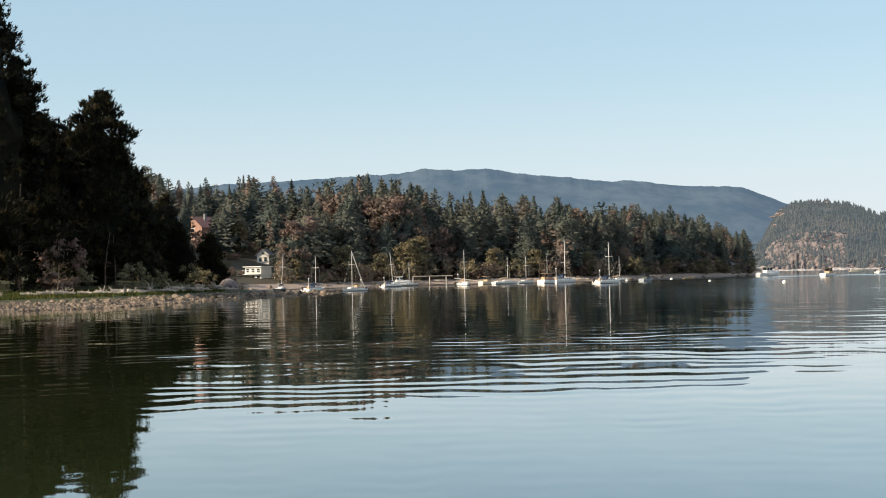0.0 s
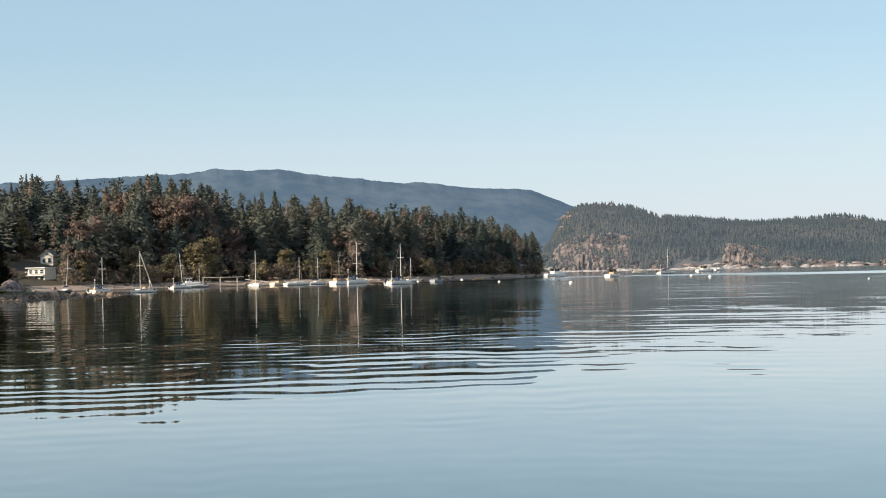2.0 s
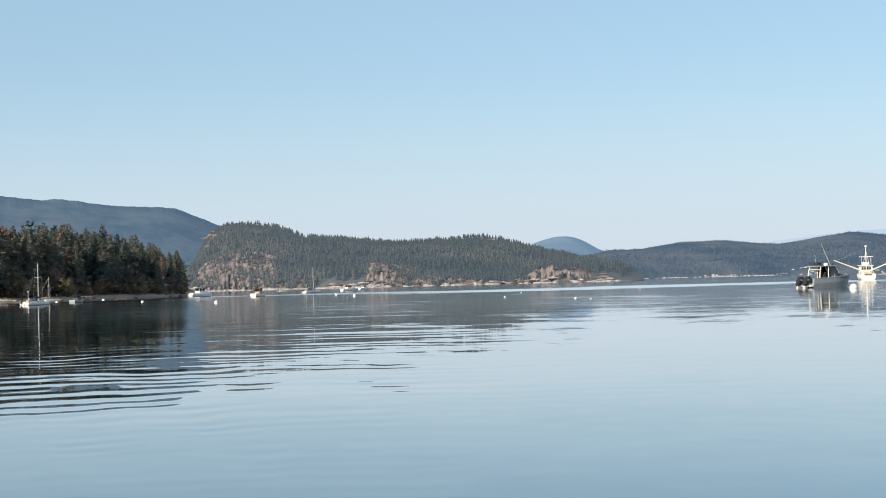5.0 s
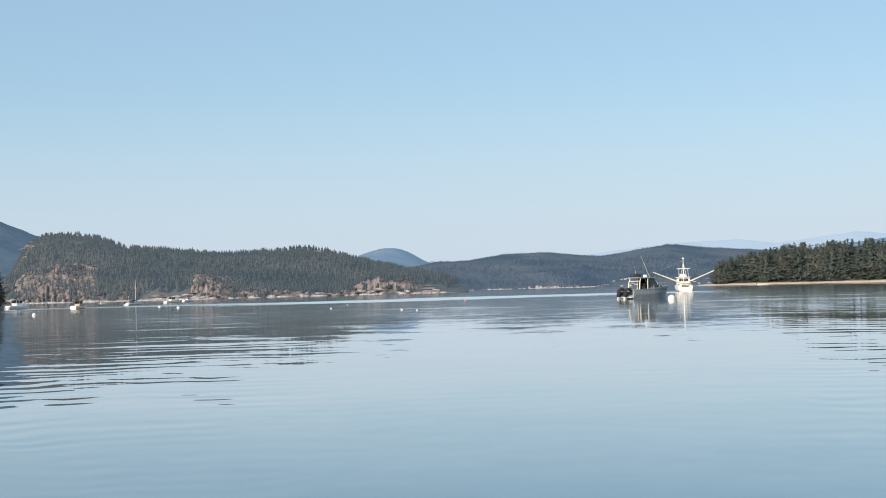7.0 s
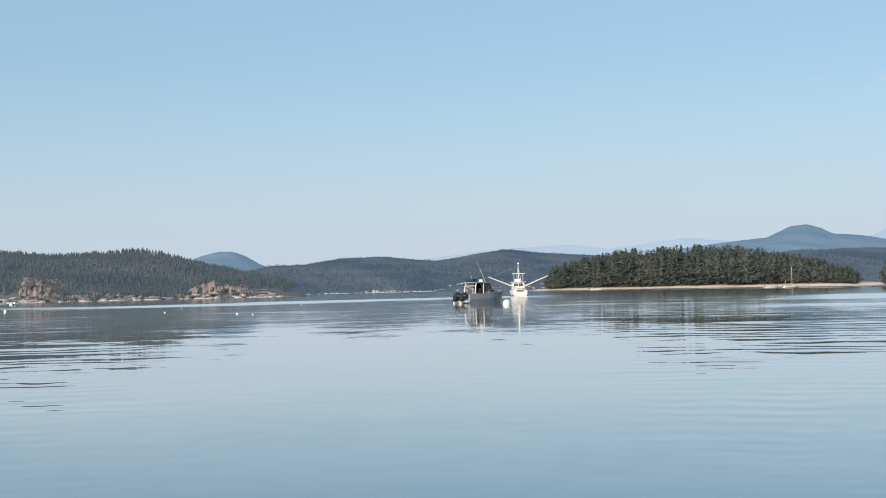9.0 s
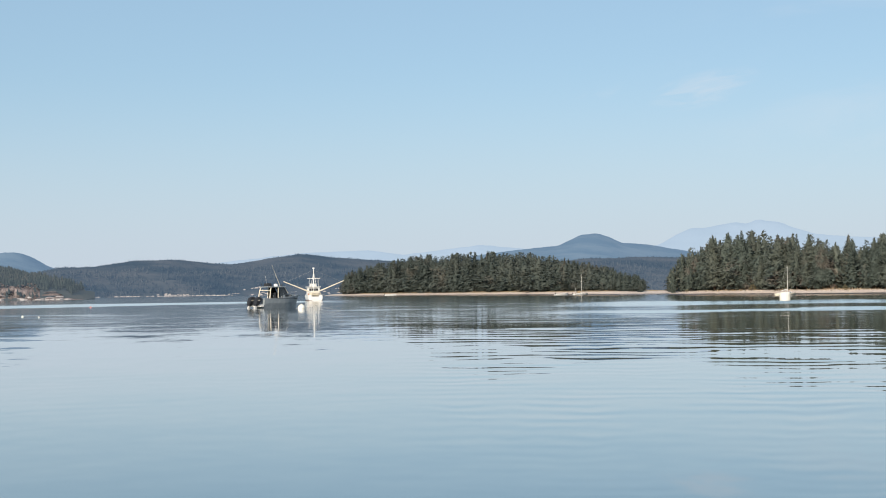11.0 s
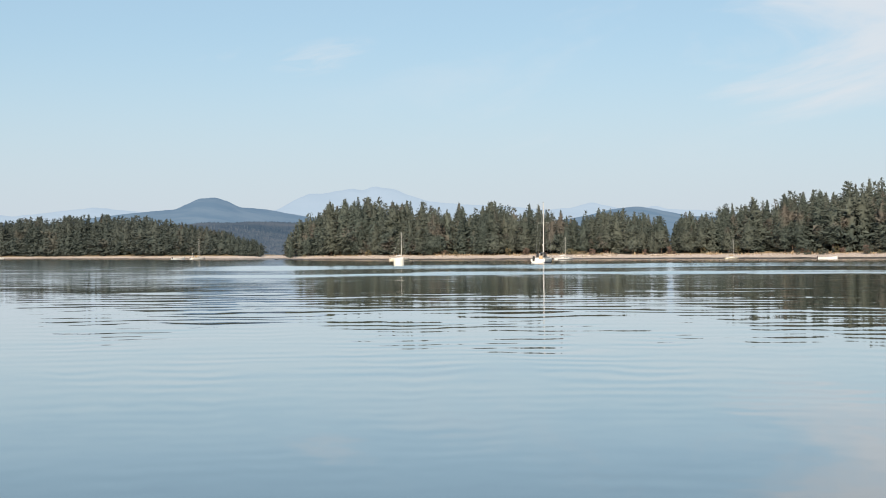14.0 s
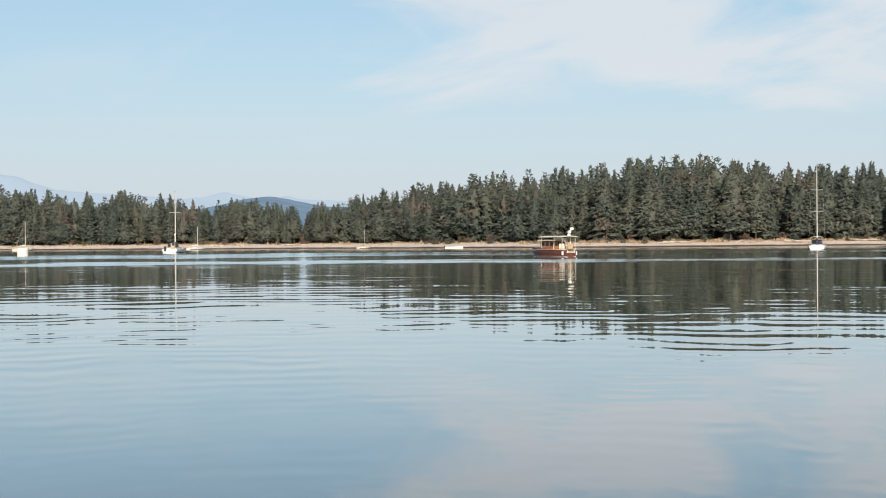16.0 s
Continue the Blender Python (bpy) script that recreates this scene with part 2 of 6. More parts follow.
    s = t.nodes.new("ShaderNodeBsdfPrincipled")
    depth = noise_tex(t, place, 0.08, 3.0).outputs[0]
    shoal = blend(t, ramp(t, depth, 0.35, 0.65), (0.026, 0.036, 0.012), (0.036, 0.046, 0.020))
    deep = blend(t, ramp(t, depth, 0.35, 0.65), (0.022, 0.038, 0.034), (0.030, 0.049, 0.045))
    t.links.new(blend(t, math_node(t, "MULTIPLY", ramp(t, angle, 0.10, -0.16), ramp(t, angle, -2.7, -1.5)), deep, shoal), s.inputs["Base Color"])
    blur = ramp(t, dist, 50.0, 180.0, 0.02, 0.065)
    t.links.new(blur, s.inputs["Roughness"])
    t.links.new(blur, s.inputs["Coat Roughness"])
    s.inputs["IOR"].default_value = 1.34
    s.inputs["Coat Weight"].default_value = 0.7
    s.inputs["Coat IOR"].default_value = 1.34
    t.links.new(normal, s.inputs["Normal"])
    t.links.new(normal, s.inputs["Coat Normal"])
    t.links.new(s.outputs[0], t_out.inputs[0])
    return m


RIPPLE = 0.105
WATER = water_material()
BARK = surface("bark", (0.05, 0.035, 0.025), (0.14, 0.10, 0.075), 3.0, 0.9, fine=0.05)
# near-black needle tints: the stand's shade is put into the colour
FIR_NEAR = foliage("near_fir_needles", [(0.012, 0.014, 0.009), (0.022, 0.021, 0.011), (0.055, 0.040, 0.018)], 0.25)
# bay needles: the bluish cast of the wood's shadows is mixed into these tints
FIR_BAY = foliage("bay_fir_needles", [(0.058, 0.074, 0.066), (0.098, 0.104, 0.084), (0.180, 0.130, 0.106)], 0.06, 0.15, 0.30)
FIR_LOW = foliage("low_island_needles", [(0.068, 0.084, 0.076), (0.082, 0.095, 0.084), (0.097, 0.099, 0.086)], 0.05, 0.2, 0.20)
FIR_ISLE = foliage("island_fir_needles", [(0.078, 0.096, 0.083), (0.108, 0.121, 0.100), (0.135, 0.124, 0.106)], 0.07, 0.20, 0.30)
LEAF_RUST = foliage("rust_leaves", [(0.180, 0.128, 0.108), (0.158, 0.126, 0.102), (0.200, 0.128, 0.108)], 0.08, 0.2, 0.30)
LEAF_TAN = foliage("tan_leaves", [(0.27, 0.205, 0.155), (0.23, 0.195, 0.140), (0.29, 0.200, 0.150)], 0.08, 0.2, 0.30)
LEAF_OLIVE = foliage("olive_leaves", [(0.165, 0.150, 0.092), (0.195, 0.164, 0.096), (0.135, 0.136, 0.090)], 0.08, 0.2, 0.30)
SHORE_NEAR = ground_material("gravel_shore", (0.022, 0.019, 0.016), (0.13, 0.105, 0.080), (0.050, 0.056, 0.018), 0.24, 0.62, 0.5)
SHORE_BAY = ground_material("bay_shore", (0.045, 0.038, 0.032), (0.33, 0.262, 0.215), (0.060, 0.050, 0.030), 0.22, 1.4, 0.3)
SHORE_ISLE = ground_material("island_shore", (0.06, 0.052, 0.045), (0.66, 0.555, 0.475), (0.34, 0.25, 0.14), 0.32, 1.35, 0.25)
# hill floor and firs: a blue-grey emission imitates the air in front of them
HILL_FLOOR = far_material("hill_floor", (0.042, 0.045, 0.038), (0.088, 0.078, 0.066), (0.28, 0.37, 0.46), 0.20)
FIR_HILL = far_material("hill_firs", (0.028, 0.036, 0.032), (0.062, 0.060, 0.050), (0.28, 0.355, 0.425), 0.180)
ROCK = surface("pink_granite", (0.095, 0.084, 0.082), (0.30, 0.252, 0.246), 0.16, 0.9, fine=0.8)
PALE_ROCK = surface("pale_shore_rock", (0.28, 0.26, 0.26), (0.52, 0.49, 0.48), 0.2, 0.9, fine=0.3)
STONE = surface("beach_stone", (0.045, 0.036, 0.028), (0.33, 0.25, 0.18), 0.7, 0.85, fine=0.03)
DRIFT = surface("driftwood", (0.20, 0.17, 0.14), (0.52, 0.45, 0.38), 1.0, 0.85, fine=0.02)
# far hills glow faintly blue to stand in for haze
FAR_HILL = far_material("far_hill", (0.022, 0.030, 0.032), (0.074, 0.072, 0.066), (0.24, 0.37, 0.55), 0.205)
# mountains: haze is put in as blue base tints and a blue glow
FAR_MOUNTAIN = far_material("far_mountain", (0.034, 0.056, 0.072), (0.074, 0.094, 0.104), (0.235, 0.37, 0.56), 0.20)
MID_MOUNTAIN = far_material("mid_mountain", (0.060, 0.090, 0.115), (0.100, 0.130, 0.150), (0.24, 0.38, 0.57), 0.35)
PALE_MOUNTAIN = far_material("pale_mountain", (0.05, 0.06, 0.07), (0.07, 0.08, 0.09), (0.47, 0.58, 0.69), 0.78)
WHITE = surface("white_gelcoat", (0.70, 0.69, 0.66), (0.82, 0.81, 0.78), 1.5, 0.3)
CREAM = surface("cream_paint", (0.62, 0.56, 0.44), (0.74, 0.68, 0.56), 1.5, 0.45)
GREY = surface("grey_hull_paint", (0.24, 0.27, 0.29), (0.31, 0.34, 0.36), 1.5, 0.45)
DARK = surface("dark_paint", (0.015, 0.016, 0.018), (0.035, 0.035, 0.038), 2.0, 0.35)
NAVY = surface("navy_canvas", (0.03, 0.045, 0.08), (0.05, 0.07, 0.12), 3.0, 0.85)
TAN = surface("tan_canvas", (0.38, 0.28, 0.17), (0.50, 0.38, 0.25), 3.0, 0.85)
RED = surface("oxide_red_paint", (0.085, 0.034, 0.028), (0.14, 0.055, 0.044), 2.0, 0.5)
VARNISH = surface("varnished_wood", (0.22, 0.09, 0.045), (0.36, 0.16, 0.08), 2.5, 0.4)
ALLOY = surface("mast_alloy", (0.52, 0.51, 0.49), (0.66, 0.65, 0.62), 2.0, 0.4)
STEEL = surface("stay_wire", (0.30, 0.30, 0.30), (0.42, 0.42, 0.42), 5.0, 0.4, metal=0.6)
GLASS = surface("boat_window", (0.012, 0.016, 0.02), (0.03, 0.036, 0.042), 1.0, 0.06, specular=0.6)
PLANK = surface("weathered_planks", (0.42, 0.39, 0.34), (0.62, 0.58, 0.52), 2.0, 0.9)
ROOF_RED = surface("red_metal_roof", (0.30, 0.13, 0.10), (0.40, 0.19, 0.15), 1.0, 0.5)
ROOF_GREY = surface("grey_shingles", (0.14, 0.14, 0.15), (0.24, 0.24, 0.25), 2.0, 0.9)
CEDAR = surface("cedar_siding", (0.27, 0.15, 0.11), (0.38, 0.23, 0.175), 1.5, 0.75)
SIDING = surface("pale_siding", (0.64, 0.60, 0.52), (0.76, 0.72, 0.63), 1.5, 0.7)
ORANGE = surface("orange_paint", (0.62, 0.22, 0.06), (0.74, 0.30, 0.10), 2.0, 0.5)
PINK = surface("faded_pink_plastic", (0.62, 0.24, 0.22), (0.74, 0.34, 0.30), 2.0, 0.5)
FLOAT = surface("white_plastic", (0.72, 0.70, 0.62), (0.84, 0.82, 0.74), 2.0, 0.4)


# ================= mesh building =================
class Build:
    """Vertices and faces of one mesh."""

    def __init__(self):
        self.v, self.f = [], []

    def add(self, verts, faces):
        k = len(self.v)
        self.v.extend(tuple(p) for p in verts)
        self.f.extend(tuple(i + k for i in f) for f in faces)
        return self

    def loft(self, rings, closed=True, caps=True):
        n = len(rings[0])
        faces = []
        for a in range(len(rings) - 1):
            for b in range(n if closed else n - 1):
                c = (b + 1) % n
                faces.append((a * n + b, a * n + c, (a + 1) * n + c, (a + 1) * n + b))
        if caps:
            faces.append(tuple(range(n - 1, -1, -1)))
            faces.append(tuple((len(rings) - 1) * n + b for b in range(n)))
        return self.add([p for ring in rings for p in ring], faces)

    def tube(self, a, b, ra, rb=None, n=8):
        a, b = Vector(a), Vector(b)
        rb = ra if rb is None else rb
        d = (b - a).normalized()
        side = d.orthogonal().normalized()
        other = d.cross(side)
        turn = [(math.cos(2 * math.pi * k / n), math.sin(2 * math.pi * k / n)) for k in range(n)]
        return self.loft([[a + (side * c + other * s) * ra for c, s in turn], [b + (side * c + other * s) * rb for c, s in turn]])

    def bar(self, points, r0, r1, n=6):
        for k in range(len(points) - 1):
            u, w = k / (len(points) - 1), (k + 1) / (len(points) - 1)
            self.tube(points[k], points[k + 1], r0 + (r1 - r0) * u, r0 + (r1 - r0) * w, n)
        return self

    def box(self, x0, x1, y0, y1, z0, z1, taper=0.0, edge=0.03):
        """A box with chamfered upright edges and a bevelled top; taper draws in its top."""
        def ring(ax0, ax1, ay0, ay1, z, e):
            return [(ax0 + e, ay0, z), (ax1 - e, ay0, z), (ax1, ay0 + e, z), (ax1, ay1 - e, z), (ax1 - e, ay1, z), (ax0 + e, ay1, z), (ax0, ay1 - e, z), (ax0, ay0 + e, z)]
        e = min(edge, (x1 - x0) * 0.3, (y1 - y0) * 0.3, (z1 - z0) * 0.3)
        t = taper
        return self.loft([ring(x0, x1, y0, y1, z0, e), ring(x0 + t, x1 - t, y0 + t, y1 - t, z1 - e, e), ring(x0 + t + e, x1 - t - e, y0 + t + e, y1 - t - e, z1, e)])

    def mesh(self, name, mat, smooth=False):
        me = bpy.data.meshes.new(name)
        me.from_pydata(self.v, [], self.f)
        me.materials.append(mat)
        if smooth:
            me.polygons.foreach_set("use_smooth", [True] * len(me.polygons))
        me.update()
        return me


def part(name, build, mat, parent, label="", smooth=False):
    """One mesh under a thing or a part."""
    ob = new(name, build if isinstance(build, bpy.types.Mesh) else build.mesh(name, mat, smooth))
    ob.parent = parent
    return tagged(ob, label)


def thing(name, m, label, category, group=""):
    ob = new(name)
    ob.empty_display_size = 0.3
    ob.matrix_world = m
    return tagged(ob, label, category, group)


def at_compass(az, r, z=0.0, heading=0.0):
    """A pose on a bearing; heading turns the thing's +y to that compass bearing."""
    p = on_compass(az, r, z)
    return Matrix.Translation(p) @ Matrix.Rotation(-radians(heading), 4, "Z")


def lerp(table, x):
    return float(np.interp(x, [a for a, _ in table], [b for _, b in table]))


def rough(x, y, s, seed=0.0):
    return noise.noise(Vector((x * s, y * s, seed)))


# ================= water and land =================
def sea():
    b = Build()
    rings = [0.5, 5, 10, 20, 40, 80, 160, 320, 640, 1280, 2560, 4950]
    n = 96
    b.loft([[(r * math.cos(2 * math.pi * k / n), r * math.sin(2 * math.pi * k / n), 0.0) for k in range(n)] for r in rings], caps=False)
    b.f.append(tuple(range(n)))
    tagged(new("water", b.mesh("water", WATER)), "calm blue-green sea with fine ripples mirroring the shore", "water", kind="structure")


def sea_bed():
    b = Build()
    n = 48
    b.loft([[(r * math.cos(2 * math.pi * k / n), r * math.sin(2 * math.pi * k / n), -3.0) for k in range(n)] for r in (1, 100, 5000)], caps=False)
    b.f.append(tuple(range(n)))
    tagged(new("ground", b.mesh("ground", SHORE_NEAR)), "muddy sea bed under the bay", "ground", kind="structure")


class Land:
    """A piece of land seen across the water: its shore's distance by bearing, and its height by bearing and distance behind the shore."""

    def __init__(self, shore, height, bumps=(0.25, 0.12), crest=9e9):
        self.shore, self.height_of, self.bumps, self.crest = shore, height, bumps, crest

    def z(self, az, off):
        p = on_compass(az, lerp(self.shore, az) + off)
        amp, s = self.bumps
        lift = min(1.0, max(0.0, off / 12.0)) * min(1.0, max(0.3, (self.crest - off) / 250.0))
        return self.height_of(az, off) + amp * lift * (rough(p.x, p.y, s) + 0.5 * rough(p.x, p.y, s * 3.1, 5))

    def place(self, az, off):
        return on_compass(az, lerp(self.shore, az) + off, self.z(az, off))

    def build(self, name, offs, step, mat, label, category="ground"):
        a0, a1 = self.shore[0][0], self.shore[-1][0]
        n = max(4, int((a1 - a0) / step))
        b = Build()
        rows = []
        for i in range(n + 1):
            az = a0 + (a1 - a0) * i / n
            wob = 0.012 * lerp(self.shore, az) * rough(az * 3, 2.0, 1.0, 7)
            rows.append([self.place(az, o + (wob if abs(o) < 3 else 0)) for o in offs])
        b.loft(rows, closed=False, caps=False)
        ob = new(name, b.mesh(name, mat, True))
        return tagged(ob, label, category, kind="structure")


def spit_height(az, off):
    width = lerp([(-16, 300), (-12, 150), (-10, 75), (-8, 45), (-6, 26), (-4.2, 12)], az)
    rise = lerp([(-5, -0.8), (0, 0.0), (10, 0.45), (22, 1.0), (38, 1.4), (58, 2.4), (150, 5.0)], off) * min(1.0, width / 50)
    fall = lerp([(0.7, 0.0), (1.0, 0.8), (1.3, 3.0)], off / width)
    return rise - fall


def bay_height(az, off):
    hill = lerp([(-40, 20), (-12, 22), (-8, 20), (-4, 13), (0, 8), (5, 6), (9, 4), (12.4, 2)], az)
    end = lerp([(10.5, 1.0), (12.4, 0.35)], az)
    return (lerp([(-6, -0.8), (0, 0.0), (5, 0.35), (12, 1.0), (18, 1.7)], off) + hill * lerp([(16, 0), (170, 1.0), (400, 1.25)], off)) * end


def hill_height(az, off):
    top = lerp([(11.9, 14), (12.4, 29), (13.0, 61), (13.6, 72), (14.5, 73.5), (15.6, 69), (16.7, 57.5), (18.1, 55), (19.9, 49.5), (21.6, 49), (23.7, 50.5), (24.3, 49), (25.9, 37.5), (28.1, 21), (29.4, 1.5), (30, 0.5)], az)
    return 2.0 * lerp([(29.0, 1.0), (30, -0.5)], az) * lerp([(-10, -1.0), (0, 0.0), (16, 1.0)], off) + top * lerp([(12, 0), (80, 0.16), (210, 0.40), (420, 0.80), (550, 1.0), (800, 0.85)], off)


def back_height(az, off):
    top = lerp([(24, 25), (27.8, 47), (28.7, 58), (30, 58), (31.4, 69), (32.9, 70), (35.2, 61), (36.7, 70), (37.8, 78), (40, 66), (43, 57), (47, 52), (50, 60), (52, 62), (54, 58), (58, 36), (64, 26)], az)
    return lerp([(-20, -1.0), (0, 0.0), (10, 2.5)], off) + top * lerp([(10, 0), (120, 0.30), (500, 1.0), (900, 0.9)], off)


def isle_height(az, off):
    end = lerp([(38.6, 0.0), (40.5, 1.0), (50, 1.0), (51.6, 0.5), (54, 0.4)], az)
    return lerp([(-5, -0.8), (0, 0.0), (8, 0.30), (18, 1.1), (26, 1.6), (80, 3.4), (160, 3.0)], off) * end


def east_height(az, off):
    hill = lerp([(52, 0.0), (66, 0.5), (74, 4.0), (80, 6.5), (84, 6.0), (92, 4.0), (120, 3.0)], az)
    end = lerp([(51.9, -0.3), (52.6, 0.4), (53.6, 1.0)], az)
    return end * lerp([(-5, -0.8), (0, 0.0), (7, 0.30), (15, 1.0), (20, 1.4), (60, 2.4), (200, 3.2)], off) + hill * lerp([(25, 0), (90, 1.0), (200, 1.2)], off)


SPIT = Land([(-110, 34), (-80, 38), (-60, 46), (-45, 62), (-33, 88), (-25, 112), (-17, 143), (-15, 147), (-12.9, 150), (-10.7, 168), (-8.6, 190), (-6.8, 208), (-5, 222), (-3.9, 240)], spit_height, (0.15, 0.2))
BAY = Land([(-60, 330), (-14, 310), (-9, 315), (-6, 330), (-3, 350), (0, 360), (4, 368), (8, 398), (11, 455), (12.4, 525)], bay_height, (0.4, 0.08))
HILL = Land([(11.9, 1150), (30, 1150)], hill_height, (11.0, 0.013), 540)
BACK = Land([(24, 2500), (64, 2300)], back_height, (16.0, 0.005), 480)
ISLE = Land([(38.6, 1020), (40, 985), (43.2, 880), (47.5, 700), (50.1, 600), (51.6, 575), (54, 560)], isle_height)
EAST = Land([(51.9, 530), (54.5, 505), (57, 455), (63.1, 415), (65.8, 405), (71, 378), (77.8, 350), (81, 345), (87.4, 362), (120, 380)], east_height)


def ridge(name, table, r, mat, label, thick=700.0, wobble=0.04, step=0.05):
    """A distant range: its crest's elevation by bearing, falling to the sea in front and behind."""
    b = Build()
    a0, a1 = table[0][0], table[-1][0]
    n = int((a1 - a0) / step)
    rows = []
    for i in range(n + 1):
        az = a0 + (a1 - a0) * i / n
        mean = sum(lerp(table, az + d) for d in (-1.2, -0.8, -0.4, 0, 0.4, 0.8, 1.2)) / 7
        top = r * math.tan(radians(mean))
        crest = sum(lerp(table, az + d) for d in (-0.16, -0.08, 0, 0.08, 0.16)) / 5 / mean - 1 + wobble * 0.3 * rough(az * 2.3, r, 1.0, 3)
        row = []
        for k in range(19):
            u = k / 18
            p = on_compass(az, r - thick * (1 - u))
            fold = 0.020 * rough(az * 0.47, u * 1.3, 1.0, 9) + 0.006 * rough(az * 1.3, u * 2.3, 1.0, 2)
            grain = 0.0045 * u ** 10 * (rough(az * 9.3, r, 1.0, 6) + rough(az * 23.7, r, 1.0, 8))
            row.append((p.x, p.y, -2 + top * u ** 0.9 * (1 + fold * (1 - u ** 3) + crest * u ** 4 + grain)))
        row.append(on_compass(az, r + thick * 0.4, top * 0.8))
        rows.append(row)
    b.loft(rows, closed=False, caps=False)
    tagged(new(name, b.mesh(name, mat, True)), label, "mountain", kind="structure")


sea()
sea_bed()
SPIT.build("spit_ground", [-5, -2, 0, 2, 4, 7, 11, 16, 22, 30, 38, 48, 58, 80, 110, 150], 0.3, SHORE_NEAR, "gravel spit with a strip of green shore grass")
BAY.build("bay_ground", [-6, -2, 0, 3, 8, 12, 16, 20, 25, 40, 70, 110, 170, 260, 400], 0.3, SHORE_BAY, "stony shore and wooded slope round the bay")
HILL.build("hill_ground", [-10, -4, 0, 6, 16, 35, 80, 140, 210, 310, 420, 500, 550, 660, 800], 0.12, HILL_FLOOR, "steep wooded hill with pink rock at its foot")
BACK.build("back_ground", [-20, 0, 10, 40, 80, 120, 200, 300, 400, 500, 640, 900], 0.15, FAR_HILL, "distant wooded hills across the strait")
ISLE.build("island_ground", [-5, -2, 0, 3, 8, 14, 20, 26, 50, 80, 160], 0.15, SHORE_ISLE, "low wooded island with a pale sand beach")
EAST.build("east_ground", [-5, -2, 0, 3, 7, 11, 15, 20, 26, 40, 60, 90, 200], 0.3, SHORE_ISLE, "wooded shore with a pale sand beach")
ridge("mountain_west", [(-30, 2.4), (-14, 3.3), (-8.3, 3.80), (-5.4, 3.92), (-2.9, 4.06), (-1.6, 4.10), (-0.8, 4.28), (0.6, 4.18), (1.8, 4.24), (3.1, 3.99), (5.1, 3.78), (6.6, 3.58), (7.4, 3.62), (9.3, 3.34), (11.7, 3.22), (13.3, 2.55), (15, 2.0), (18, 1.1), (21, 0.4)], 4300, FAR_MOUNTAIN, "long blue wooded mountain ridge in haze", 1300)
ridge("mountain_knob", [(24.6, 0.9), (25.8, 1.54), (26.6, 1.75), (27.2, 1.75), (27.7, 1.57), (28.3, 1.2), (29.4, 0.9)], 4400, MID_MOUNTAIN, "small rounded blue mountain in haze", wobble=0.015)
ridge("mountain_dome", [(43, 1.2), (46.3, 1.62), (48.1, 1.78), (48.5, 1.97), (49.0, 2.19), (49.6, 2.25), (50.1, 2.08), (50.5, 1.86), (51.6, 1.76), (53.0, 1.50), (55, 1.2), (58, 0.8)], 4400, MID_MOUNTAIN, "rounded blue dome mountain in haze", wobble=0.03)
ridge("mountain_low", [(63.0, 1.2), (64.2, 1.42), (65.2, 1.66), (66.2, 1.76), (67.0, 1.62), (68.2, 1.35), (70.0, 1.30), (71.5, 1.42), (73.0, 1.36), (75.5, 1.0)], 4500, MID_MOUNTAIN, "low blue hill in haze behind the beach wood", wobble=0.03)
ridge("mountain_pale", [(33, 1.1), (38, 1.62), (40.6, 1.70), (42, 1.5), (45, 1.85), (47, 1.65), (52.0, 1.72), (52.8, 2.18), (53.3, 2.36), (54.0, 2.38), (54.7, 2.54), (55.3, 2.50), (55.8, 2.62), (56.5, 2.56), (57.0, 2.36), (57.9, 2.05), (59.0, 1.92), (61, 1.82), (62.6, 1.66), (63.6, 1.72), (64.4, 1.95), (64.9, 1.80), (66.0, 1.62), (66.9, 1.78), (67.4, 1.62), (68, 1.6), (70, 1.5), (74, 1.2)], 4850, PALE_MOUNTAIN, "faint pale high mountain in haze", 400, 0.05)


